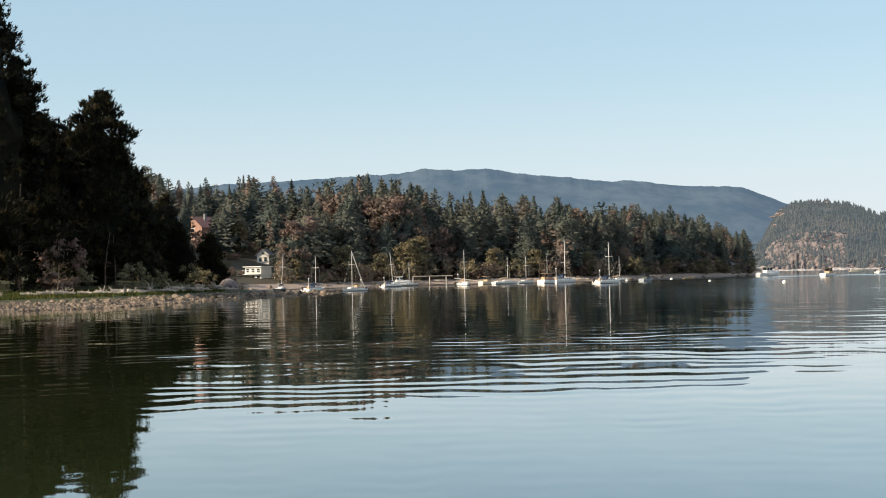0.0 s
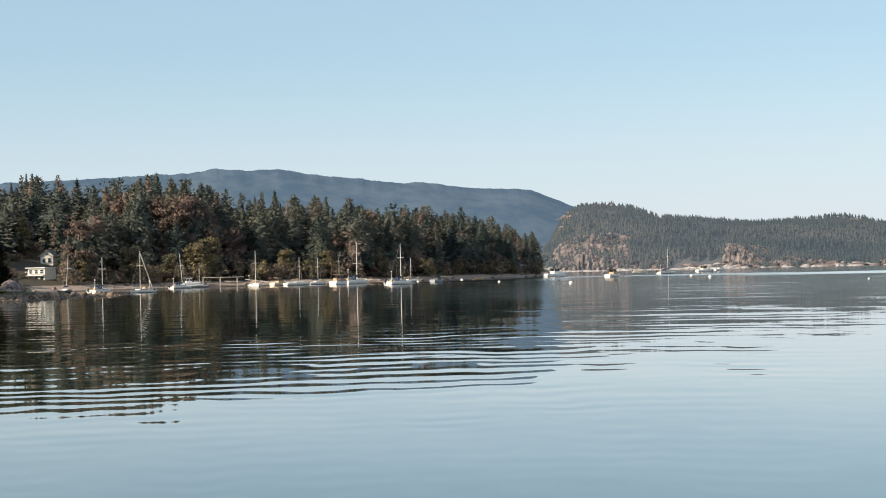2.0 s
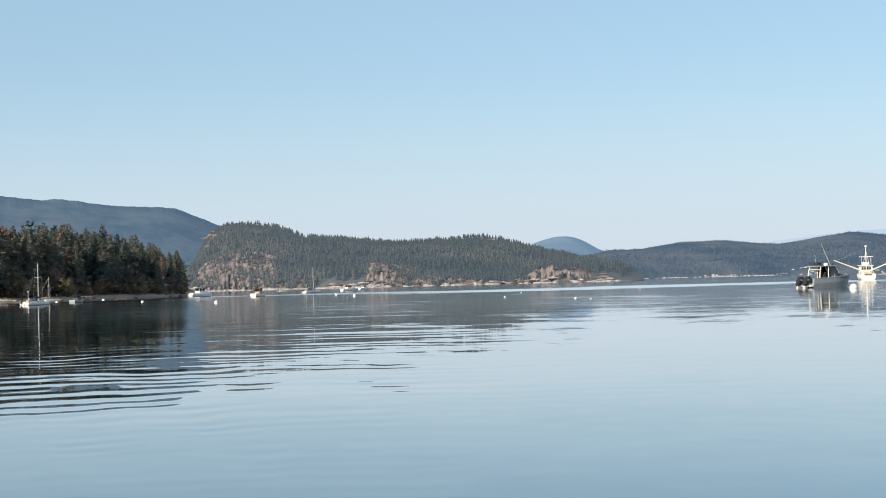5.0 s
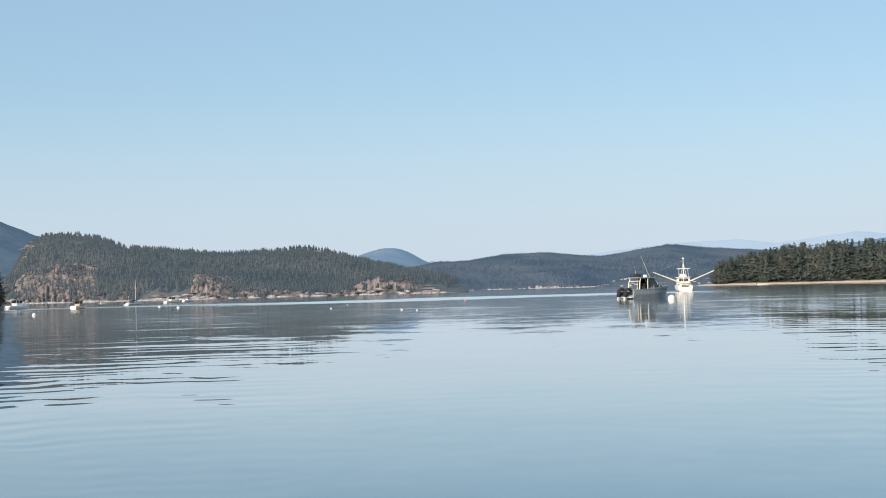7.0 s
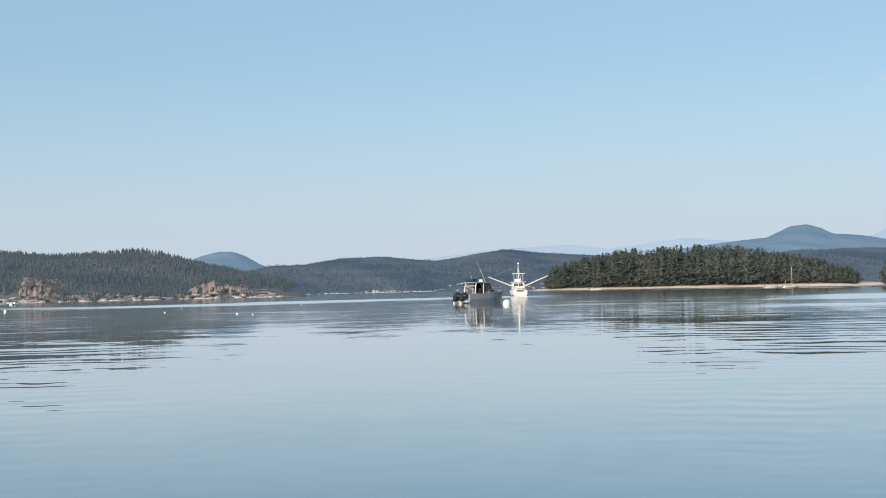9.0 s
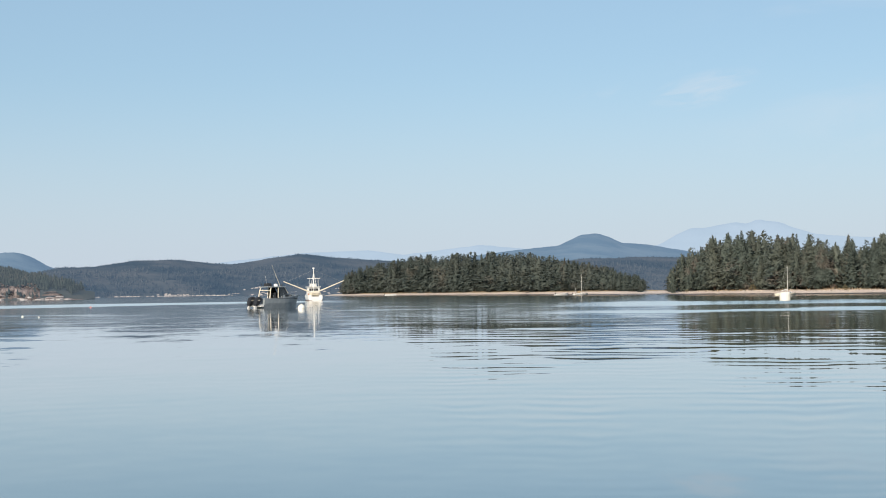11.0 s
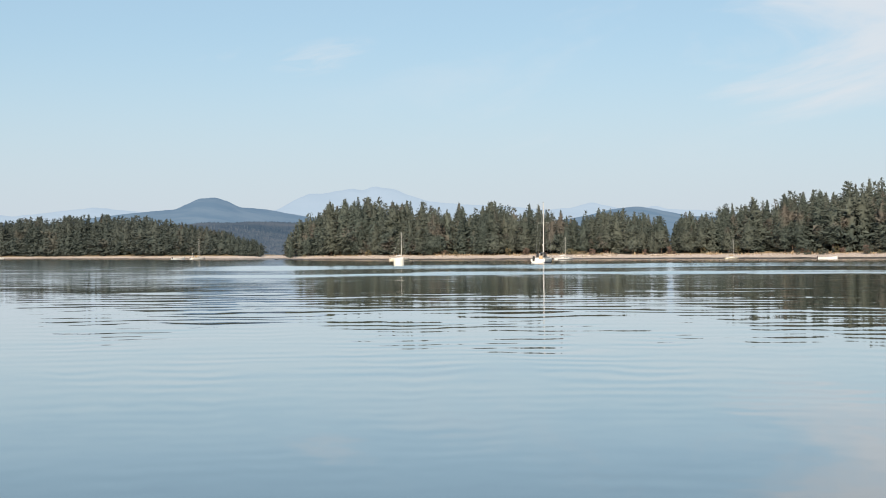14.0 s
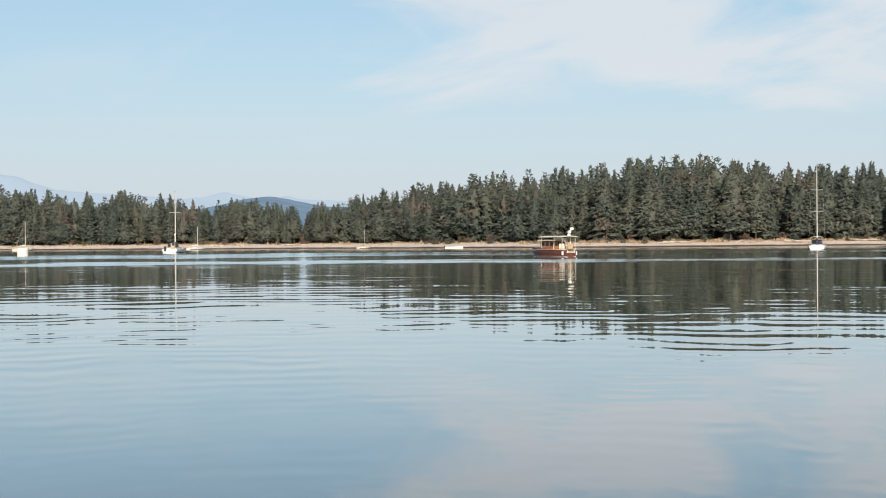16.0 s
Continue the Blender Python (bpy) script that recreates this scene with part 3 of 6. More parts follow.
# ================= trees =================
def fir_points(rng, r, sprays, tiers, base, point, size, sides=11, solid=0.74, blunt=0.0, rag=1.0):
    """A fir crown, one unit high: a solid tiered mass of boughs, shingled with needle sprays that follow its outside."""
    v, f = [], []
    sx, sy = rng.uniform(0, 99), rng.uniform(0, 99)
    lean, foot = rng.uniform(-0.02, 0.02), rng.uniform(0.35, 0.8)

    def reach(u, a):
        c, s = math.cos(a), math.sin(a)
        tier = 0.80 + 0.28 * (1 - (u * tiers + 2.2 * noise.noise(Vector((c * 1.5 + sx, s * 1.5, sy + u * 3)))) % 1.0)
        lump = 1 + 0.60 * rag * noise.noise(Vector((c * 1.0 + sx, s * 1.0 + sy, u * 4.0))) + 0.40 * rag * noise.noise(Vector((c * 2.2 + sy, s * 2.2, u * 11 + sx)))
        tip = min(1.0, max(0.35, 1 - (u - 0.72) * 2.6)) * (1 - blunt) + blunt
        return r * (1 - u) ** point * min(1.0, foot + 3 * u) * tier * tip * max(lump, 0.25) + 0.005

    levels = tiers * 2
    for lv in range(levels + 1):
        u = min(lv / levels, 0.97)
        for k in range(sides):
            a = 6.2832 * (k + 0.5 * (lv % 2)) / sides
            q = reach(u, a) * solid * rng.uniform(0.85, 1.1) * (0.45 if lv == 0 else 1) * (1 if blunt == 0 else min(1.0, 0.02 + (0.90 - min(u, 0.9)) * 4))
            v.append((q * math.cos(a) + lean * u, q * math.sin(a), base + (0.97 - base) * u))
    for lv in range(levels):
        for k in range(sides):
            a, b2 = lv * sides + k, lv * sides + (k + 1) % sides
            f += [(a, b2, b2 + sides), (a, b2 + sides, a + sides)]
    for i in range(sprays):
        u = 1 - math.sqrt(1 - rng.random()) if i % 6 else rng.uniform(0.55, 0.99)
        a = rng.uniform(0, 6.2832)
        out = Vector((math.cos(a), math.sin(a), 0))
        p = out * reach(u, a) * rng.uniform(0.70, 1.0) + Vector((lean * u, 0, base + (0.97 - base) * u))
        n = (out + Vector((0, 0, 0.45)) + Vector((rng.gauss(0, 0.3), rng.gauss(0, 0.3), rng.gauss(0, 0.3)))).normalized()
        e1 = (Vector((-out.y, out.x, 0)) * rng.uniform(-1, 1) + out * rng.uniform(0.2, 0.8) + Vector((0, 0, rng.uniform(-0.8, 0.1) + 1.1 * u * u))).normalized()
        e2 = n.cross(e1).normalized()
        length = size * rng.uniform(0.6, 1.5) * (0.45 + 0.55 * (1 - u))
        k0 = len(v)
        e1, e2 = e1 * length, e2 * length * rng.uniform(0.28, 0.5)
        v += [tuple(p - e1 * 0.5 - e2), tuple(p - e1 * 0.5 + e2), tuple(p + e1)]
        f.append((k0, k0 + 1, k0 + 2))
    for k in range(3 if blunt == 0 else 0):
        a, k0 = 2.1 * k + sx, len(v)
        v += [(lean + 0.010 * math.cos(a), 0.010 * math.sin(a), 0.92), (lean - 0.010 * math.cos(a), -0.010 * math.sin(a), 0.92), (lean, 0, 1.0)]
        f.append((k0, k0 + 1, k0 + 2))
    return np.array(v, float), np.array(f, int)


def bough_points(rng, h, r, boughs, tufts, base, point, size=1.0):
    """The boughs of a large fir, h metres high: flat sagging lobes of foliage, dark inside, with upturned needle tufts along them."""
    v, f = [], []
    sx = rng.uniform(0, 99)
    for k in range(boughs):
        u = 1 - math.sqrt(1 - rng.random()) if k % 5 else rng.uniform(0.55, 0.97)
        a = rng.uniform(0, 6.2832)
        out = Vector((math.cos(a), math.sin(a), 0))
        side = Vector((-out.y, out.x, 0))
        lump = 1 + 0.45 * noise.noise(Vector((out.x * 1.3 + sx, out.y * 1.3, u * 6))) + 0.25 * noise.noise(Vector((out.x * 3 + sx, out.y * 3, u * 15)))
        far = r * (1 - u) ** point * lump
        long = min(size * rng.uniform(1.0, 2.0), 0.35 * far + 0.45)
        mid = out * max(far - 0.6 * long, 0.1) * rng.uniform(0.72, 1.0) + Vector((0, 0, h * (base + (0.97 - base) * u)))
        k0 = len(v)
        for lv in range(4):
            t = math.pi * (lv + 0.2) / 3.4
            for i in range(5):
                b = 6.2832 * (i + 0.5 * (lv % 2)) / 5
                q = long * rng.uniform(0.20, 0.55)
                d = out * (q * math.sin(t) * math.cos(b)) + side * (0.7 * q * math.sin(t) * math.sin(b))
                v.append(tuple(mid + d + Vector((0, 0, -0.55 * q * math.cos(t) - 0.25 * q * math.sin(t) * math.cos(b)))))
        for lv in range(3):
            for i in range(5):
                a0, b0 = k0 + lv * 5 + i, k0 + lv * 5 + (i + 1) % 5
                f += [(a0, b0, b0 + 5), (a0, b0 + 5, a0 + 5)]
        for _ in range(tufts):
            t, q = rng.uniform(-3.1, 3.1), long * rng.uniform(0.15, 1.1)
            c = mid + out * (q * math.cos(t)) + side * (0.75 * q * math.sin(t)) + Vector((0, 0, rng.gauss(0.05, 0.28) * long - 0.25 * q * math.cos(t)))
            wide = size * rng.uniform(0.26, 0.50)
            for _ in range(8):
                e1 = (out * rng.uniform(0.0, 0.8) + side * rng.gauss(0, 0.5) + Vector((0, 0, rng.uniform(0.1, 1.2)))).normalized()
                n = (out + Vector((rng.gauss(0, 0.6), rng.gauss(0, 0.6), rng.gauss(0.3, 0.6)))).normalized()
                e2 = n.cross(e1).normalized() * wide * rng.uniform(0.20, 0.36)
                p = c + Vector((rng.gauss(0, 0.4), rng.gauss(0, 0.4), rng.gauss(0, 0.4))) * wide
                e1 = e1 * wide * rng.uniform(0.7, 1.4)
                b0 = len(v)
                v += [tuple(p - e1 * 0.5 - e2), tuple(p - e1 * 0.5 + e2), tuple(p + e1)]
                f.append((b0, b0 + 1, b0 + 2))
    return np.array(v, float), np.array(f, int)


def leafy_points(rng, h, r, lobes, leaves, base=0.25, size=0.45):
    """A broadleaf crown: rounded lobes round the limbs' ends, each a dark inside under many small leaf sprays."""
    v, f = [], []
    for k in range(lobes):
        u = rng.uniform(0, 1)
        reach = r * math.sin(math.pi * (0.18 + 0.72 * u)) ** 0.7
        a, q = rng.uniform(0, 6.28), rng.uniform(0.25, 0.85) ** 0.7
        mid = Vector((reach * q * math.cos(a), reach * q * math.sin(a), h * (base + (0.92 - base) * u)))
        cr = r * rng.uniform(0.13, 0.34)
        k0 = len(v)
        for lv in range(4):
            t = math.pi * (lv + 0.2) / 3.4
            for i in range(5):
                b = 6.2832 * (i + 0.5 * (lv % 2)) / 5
                q = cr * rng.uniform(0.30, 0.62)
                v.append(tuple(mid + Vector((q * math.sin(t) * math.cos(b), q * math.sin(t) * math.sin(b), -0.75 * q * math.cos(t)))))
        for lv in range(3):
            for i in range(5):
                a0, b0 = k0 + lv * 5 + i, k0 + lv * 5 + (i + 1) % 5
                f += [(a0, b0, b0 + 5), (a0, b0 + 5, a0 + 5)]
        for _ in range(leaves):
            d = Vector((rng.gauss(0, 1), rng.gauss(0, 1), rng.gauss(0.1, 1))).normalized()
            p = mid + Vector((d.x, d.y, d.z * 0.75)) * cr * rng.uniform(0.55, 1.35)
            n = (d + Vector((rng.gauss(0, 0.6), rng.gauss(0, 0.6), rng.gauss(0, 0.6)))).normalized()
            e1 = n.orthogonal().normalized()
            t = rng.uniform(0, 6.28)
            e1 = e1 * math.cos(t) + n.cross(e1) * math.sin(t)
            e2 = n.cross(e1) * size * rng.uniform(0.4, 0.8)
            e1 = e1 * size * rng.uniform(0.6, 1.3)
            b0 = len(v)
            v += [tuple(p - e1 - e2), tuple(p - e1 + e2), tuple(p + e1)]
            f.append((b0, b0 + 1, b0 + 2))
    return np.array(v, float), np.array(f, int)


def mesh_of(name, v, f, mat):
    me = bpy.data.meshes.new(name)
    me.vertices.add(len(v))
    me.vertices.foreach_set("co", np.asarray(v, np.float32).ravel())
    n = f.shape[1]
    me.loops.add(len(f) * n)
    me.loops.foreach_set("vertex_index", f.astype(np.int32).ravel())
    me.polygons.add(len(f))
    me.polygons.foreach_set("loop_start", np.arange(0, len(f) * n, n, dtype=np.int32))
    me.update(calc_edges=True)
    me.materials.append(mat)
    return me


def trunk_build(h, r, rng, limbs=0, reach=0.0):
    b = Build()
    lean = rng.uniform(-0.02, 0.02) * h
    b.bar([(0, 0, -0.4), (lean * 0.2, 0, h * 0.3), (lean * 0.6, lean * 0.3, h * 0.65), (lean, lean * 0.4, h * 0.96)], r, r * 0.12, 7)
    for _ in range(limbs):
        a, z = rng.uniform(0, 6.28), h * rng.uniform(0.25, 0.7)
        q = reach * rng.uniform(0.5, 0.9)
        b.bar([(0, 0, z), (q * 0.5 * math.cos(a), q * 0.5 * math.sin(a), z + q * 0.35), (q * math.cos(a), q * math.sin(a), z + q * 0.6)], r * 0.4, r * 0.08, 5)
    return b


RNG = random.Random(7)
# crown point sets, one unit high: (points, faces) to be scaled
FIRS = [fir_points(RNG, RNG.uniform(0.14, 0.25), 1250, RNG.randint(8, 13), RNG.uniform(0.02, 0.16), RNG.uniform(0.34, 0.90), 0.034, solid=RNG.uniform(0.40, 0.70), blunt=k % 3 * 0.2, rag=RNG.uniform(1.1, 1.9)) for k in range(14)]
MID_FIRS = [fir_points(RNG, RNG.uniform(0.15, 0.26), 430, RNG.randint(6, 8), 0.03, RNG.uniform(0.34, 0.85), 0.054, 8, RNG.uniform(0.45, 0.72), k % 3 * 0.2, RNG.uniform(1.1, 1.8)) for k in range(12)]
SMALL_FIRS = [fir_points(RNG, RNG.uniform(0.20, 0.34), 13, 2, 0.02, RNG.uniform(0.45, 0.8), 0.18, 4) for _ in range(8)]
LEAFY = [leafy_points(RNG, 1.0, RNG.uniform(0.26, 0.38), 50, 38, 0.16, 0.026) for _ in range(6)]
BUSHES = [leafy_points(RNG, 1.0, RNG.uniform(0.50, 0.75), 28, 30, 0.05, 0.042) for _ in range(5)]


def shared(sets, name, mat):
    return [mesh_of(name, v, f, mat) for v, f in sets]


TRUNKS = [trunk_build(1.0, 0.013, RNG).mesh("trunk", BARK) for _ in range(3)]
LIMBED = [trunk_build(1.0, 0.020, RNG, 7, 0.35).mesh("trunk", BARK) for _ in range(3)]


def tree(name, place, h, crown, trunk, label, category, group, rng, wide=1.0):
    m = Matrix.Translation(place) @ Matrix.Rotation(rng.uniform(0, 6.28), 4, "Z") @ Matrix.Rotation(rng.uniform(-0.03, 0.03), 4, "X") @ Matrix.Diagonal((h * wide, h * wide, h, 1))
    ob = thing(name, m, label, category, group)
    part("trunk", trunk, None, ob)
    part("crown", crown, None, ob)
    return ob


def wood(name, spots, sets, mat, label, rng, wide=(0.9, 1.5)):
    """A far wood as one mesh of many crowns. spots: (place, height)."""
    vs, fs, k = [], [], 0
    for place, h in spots:
        v, f = rng.choice(sets)
        a, w = rng.uniform(0, 6.28), rng.uniform(*wide) * h
        c, s = math.cos(a) * w, math.sin(a) * w
        vs.append(np.stack([v[:, 0] * c - v[:, 1] * s + place[0], v[:, 0] * s + v[:, 1] * c + place[1], v[:, 2] * h + place[2]], 1))
        fs.append(f + k)
        k += len(v)
    ob = new(name, mesh_of(name, np.concatenate(vs), np.concatenate(fs), mat))
    return tagged(ob, label, "trees", kind="stuff")


BAY_SKY = [(-40, 4.8), (-12, 4.5), (-11.3, 4.34), (-10.2, 4.11), (-7.0, 4.05), (-5.4, 3.58), (-3.2, 3.97), (-1.8, 3.66), (0.2, 3.17), (2.2, 3.12), (4, 2.92), (5.7, 2.76), (7.3, 2.62), (8.8, 2.48), (10.3, 2.14), (11.6, 1.60), (12.2, 0.8)]
ISLE_SKY = [(39.4, 0.55), (39.8, 0.85), (40.5, 1.08), (41.5, 1.28), (42.4, 1.46), (43.4, 1.54), (44.6, 1.56), (45.7, 1.56), (46.9, 1.52), (48.0, 1.34), (49.2, 1.10), (50.2, 0.85), (51.0, 0.6), (51.8, 0.4)]
EAST_SKY = [(52.0, 0.6), (52.5, 0.95), (53.3, 1.55), (54.1, 1.94), (55.4, 2.14), (57, 2.02), (58.5, 1.80), (60.9, 1.92), (62.5, 1.70), (63.6, 1.56), (65.4, 1.66), (66.9, 1.28), (67.6, 1.31), (68.9, 1.57), (71, 2.05), (72.5, 2.22), (74.2, 2.46), (75.8, 2.64), (77.7, 2.82), (79.8, 2.96), (81.9, 3.04), (83.1, 3.12), (84.1, 2.88), (86.5, 2.76), (89, 2.69), (92, 2.55), (120, 2.5)]


def spots(land, sky_line, a0, a1, o0, o1, n, rng, low=0.62, high=1.04, least=3.0, most=34.0, free=None):
    """Places for trees over a stretch of land, nearest rows first, with heights that keep to the wood's outline."""
    got = []
    while len(got) < n:
        az, off = rng.uniform(a0, a1), o0 + (o1 - o0) * rng.random() ** 1.2
        if free and free(az, off):
            continue
        p = land.place(az, off)
        top = EYE[2] + math.hypot(p.x, p.y) * math.tan(radians(lerp(sky_line, az)))
        h = (top - p.z) * rng.uniform(low, high)
        got.append((off, p, min(max(h, least), most)))
    got.sort(key=lambda s: s[0])
    return got


def plant(land, sky_line, span, offs, n, singles, mat, name, label, group, woodname, woodlabel, rng, girth=(0.9, 1.5), sets=(), back=(), **more):
    got = spots(land, sky_line, *span, *offs, n, rng, **more)
    crowns = shared(sets, "crown", mat)
    for off, p, h in got[:singles]:
        tree(name, p, h, rng.choice(crowns), rng.choice(TRUNKS), label, "fir tree", group, rng, rng.uniform(*girth))
    rest = [(p, h) for _, p, h in got[singles:]]
    if rest:
        wood(woodname, rest, back, mat, woodlabel, rng, girth)


def bay_clear(az, off):
    """Gaps left open round the houses."""
    return (-10.1 < az < -8.7 and off < 110) or (-13.5 < az < -6.4 and off < 46) or (-11.0 < az < -6.6 and off < 70)


rng = random.Random(21)
plant(BAY, BAY_SKY, (-13, 12.0), (22, 200), 400, 112, FIR_BAY, "fir_tree", "dark green fir tree in the wood by the bay", "firs by the bay", "bay_wood", "dense mixed conifer wood rising behind the bay", rng, (0.95, 1.7), FIRS, FIRS[:4] + MID_FIRS, low=0.48, high=1.10, free=bay_clear)
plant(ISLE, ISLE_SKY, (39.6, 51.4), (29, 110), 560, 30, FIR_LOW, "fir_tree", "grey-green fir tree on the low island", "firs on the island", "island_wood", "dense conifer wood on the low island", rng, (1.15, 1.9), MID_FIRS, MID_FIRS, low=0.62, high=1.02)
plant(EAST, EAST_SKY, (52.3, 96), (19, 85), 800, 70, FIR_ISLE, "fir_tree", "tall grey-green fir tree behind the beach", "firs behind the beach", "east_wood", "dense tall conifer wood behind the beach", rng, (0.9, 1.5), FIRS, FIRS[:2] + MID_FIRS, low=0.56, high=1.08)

plant(BAY, BAY_SKY, (4.5, 12.1), (19, 60), 62, 48, FIR_BAY, "fir_tree", "dark green fir tree on the headland", "firs on the headland", "headland_wood", "conifer wood on the headland", rng, (1.0, 1.6), FIRS, FIRS, low=0.6, high=1.0, most=20.0)
got = spots(EAST, EAST_SKY, 52.8, 71.0, 24, 60, 170, rng, low=0.66, high=0.96)
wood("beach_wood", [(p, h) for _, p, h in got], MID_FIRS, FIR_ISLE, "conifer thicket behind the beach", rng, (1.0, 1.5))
house_firs = shared(FIRS[:4], "crown", FIR_BAY)
for az, off, h in ((-10.1, 84, 13.5), (-8.85, 82, 11.5)):
    tree("fir_tree", BAY.place(az, off), h, rng.choice(house_firs), rng.choice(TRUNKS), "dark green fir tree in the wood by the bay", "fir tree", "firs by the bay", rng, 1.3)
# broadleaf trees turning brown among the firs, and bushes along the shores
rust, olive = shared(LEAFY, "crown", LEAF_RUST), shared(LEAFY, "crown", LEAF_OLIVE)
for k in range(60):
    az = rng.uniform(-11.5, 11.0) if k % 2 else rng.uniform(-11.0, 0.0)
    off = rng.uniform(24, 110) if k % 3 else rng.uniform(22, 36)
    if bay_clear(az, off) or bay_clear(az + 0.5, off) or bay_clear(az - 0.5, off) or (az > 1.5 and k % 3 == 0):
        continue
    p = BAY.place(az, off)
    top = EYE[2] + math.hypot(p.x, p.y) * math.tan(radians(lerp(BAY_SKY, az)))
    h = min(max((top - p.z) * rng.uniform(0.5, 0.95), 6), 22)
    kind = rng.random() < 0.96
    tree("maple_tree", p, h, rng.choice(rust if kind else olive), rng.choice(LIMBED), "rust-brown autumn maple among the firs" if kind else "yellow-green broadleaf tree among the firs", "tree", "broadleaf trees by the bay", rng)
for az, off, h in ((-3.95, 15, 9.5), (-1.55, 17, 10.5), (-1.05, 19, 12.0), (-2.5, 18, 7.0), (2.0, 18, 8.0), (3.6, 19, 7.5), (5.6, 17, 8.5), (-5.8, 20, 6.0), (9.0, 18, 6.5)):
    tree("alder_tree", BAY.place(az, off), h, rng.choice(olive), rng.choice(LIMBED), "yellow-green alder at the edge of the shore", "tree", "broadleaf trees by the bay", rng, 1.15)
bush_olive, bush_rust, bush_tan = (shared(BUSHES, "crown", leaf) for leaf in (LEAF_OLIVE, LEAF_RUST, LEAF_TAN))
for k in range(95):
    az = rng.uniform(-10.5, 12.0)
    off = rng.uniform(14, 22)
    if -7.9 < az < -6.7:
        continue
    crowns, tint = ((bush_olive, "olive-green"), (bush_tan, "pale tan-brown"), (bush_rust, "brown autumn"), (bush_tan, "pale tan-brown"))[k % 4]
    tree("shore_bush", BAY.place(az, off), rng.uniform(2.2, 5.5), rng.choice(crowns), rng.choice(LIMBED), tint + " bush along the shore of the bay", "bush", "bushes by the bay", rng)
for az, off, h in ((10.95, 17, 3.4), (11.15, 16, 2.6), (11.4, 15, 3.0)):
    tree("shore_bush", BAY.place(az, off), h, rng.choice(bush_olive), rng.choice(LIMBED), "olive-green bush in front of a cottage", "bush", "bushes by the bay", rng)
for k in range(44):
    az = rng.uniform(-10.6, -6.3)
    off = rng.uniform(26, 100) if az < -8.2 else rng.uniform(62, 105)
    tree("slope_bush", BAY.place(az, off), rng.uniform(2.5, 4.5) if az < -9.4 else rng.uniform(1.2, 2.4), rng.choice(bush_olive if k % 2 else bush_rust), rng.choice(LIMBED), "mixed bush on the slope between the houses", "bush", "bushes on the slope", rng)
for k in range(16):
    az, off = rng.uniform(-8.8, -7.75), rng.uniform(24, 70)
    tree("slope_bush", BAY.place(az, off), rng.uniform(1.0, 2.0), rng.choice(bush_olive if k % 2 else bush_rust), rng.choice(LIMBED), "mixed bush on the slope between the houses", "bush", "bushes on the slope", rng)
bush_isle = shared(BUSHES, "crown", FIR_ISLE)
for k in range(96):
    az = rng.uniform(53, 92) if k % 2 else rng.uniform(72, 92)
    tree("beach_bush", EAST.place(az, rng.uniform(14, 21)), rng.uniform(0.8, 2.3), rng.choice((bush_isle, bush_rust, bush_isle, bush_olive)[k % 4]), rng.choice(LIMBED), "low bush at the top of the beach", "bush", "bushes behind the beach", rng)

# rocky hill and farther hills: woods of small crowns
got = []
for k in range(9000):
    az, off = rng.uniform(12.2, 29.6), rng.uniform(14, 590)
    on_rock = any(a0 < az < a1 and off < far for a0, a1, far in ((12.5, 15.5, 190), (19.2, 20.8, 130), (20.6, 22.2, 40), (25.4, 27.9, 80)))
    if on_rock and rng.random() < 0.80:
        continue
    thick = rough(az * 1.6, off * 0.008, 1.0, 4) + 0.6 * rough(az * 5, off * 0.025, 1.0, 8)
    if off < 480 and thick < rng.uniform(-0.75, 0.05):
        continue
    got.append((HILL.place(az, off), rng.uniform(4.0, 9.5) if off < 380 else rng.uniform(3, 6)))
for k in range(1500):
    az, off = rng.uniform(12.3, 29.3), rng.uniform(12, 150)
    if not any(a0 < az < a1 and off < far for a0, a1, far in ((12.3, 15.6, 190), (19.1, 20.9, 130), (20.6, 22.3, 40), (25.3, 28.0, 80), (15.9, 17.1, 40))):
        got.append((HILL.place(az, off), rng.uniform(4.0, 10.0)))
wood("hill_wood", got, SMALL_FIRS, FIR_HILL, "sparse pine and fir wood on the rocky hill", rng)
# the far wood carries the same blue glow in place of haze
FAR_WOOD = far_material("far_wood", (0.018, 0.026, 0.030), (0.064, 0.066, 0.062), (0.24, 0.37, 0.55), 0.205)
got = []
for k in range(11000):
    az, off = rng.uniform(26, 55), rng.uniform(4, 540)
    if rough(az * 1.1, off * 0.006, 1.0, 14) + 0.6 * rough(az * 4, off * 0.02, 1.0, 18) < rng.uniform(-0.6, 0.2) and off < 400:
        continue
    got.append((BACK.place(az, off), rng.uniform(4.0, 8.5) if off < 350 else rng.uniform(1.2, 3.0)))
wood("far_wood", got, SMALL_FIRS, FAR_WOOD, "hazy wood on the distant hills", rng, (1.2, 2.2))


# ================= rocks =================
def rock_build(w, d, h, n=14, levels=7, seed=0.0):
    """A lumpy rock with ledges, its foot sunk below the ground."""
    b = Build()
    rings = []
    for lv in range(levels):
        u = lv / (levels - 1)
        ring = []
        for k in range(n):
            a = 2 * math.pi * k / n
            q = (1 - u ** 2.2) ** 0.55 * (1 + 0.28 * noise.noise(Vector((math.cos(a) * 1.6, math.sin(a) * 1.6, u * 3 + seed))) + 0.12 * noise.noise(Vector((math.cos(a) * 5, math.sin(a) * 5, u * 8 + seed))))
            q = max(q, 0.06)
            ring.append((w * q * math.cos(a), d * q * math.sin(a), h * (u - 0.18) * (1 + 0.12 * noise.noise(Vector((a, u * 4, seed + 9))))))
        rings.append(ring)
    return b.loft(rings)


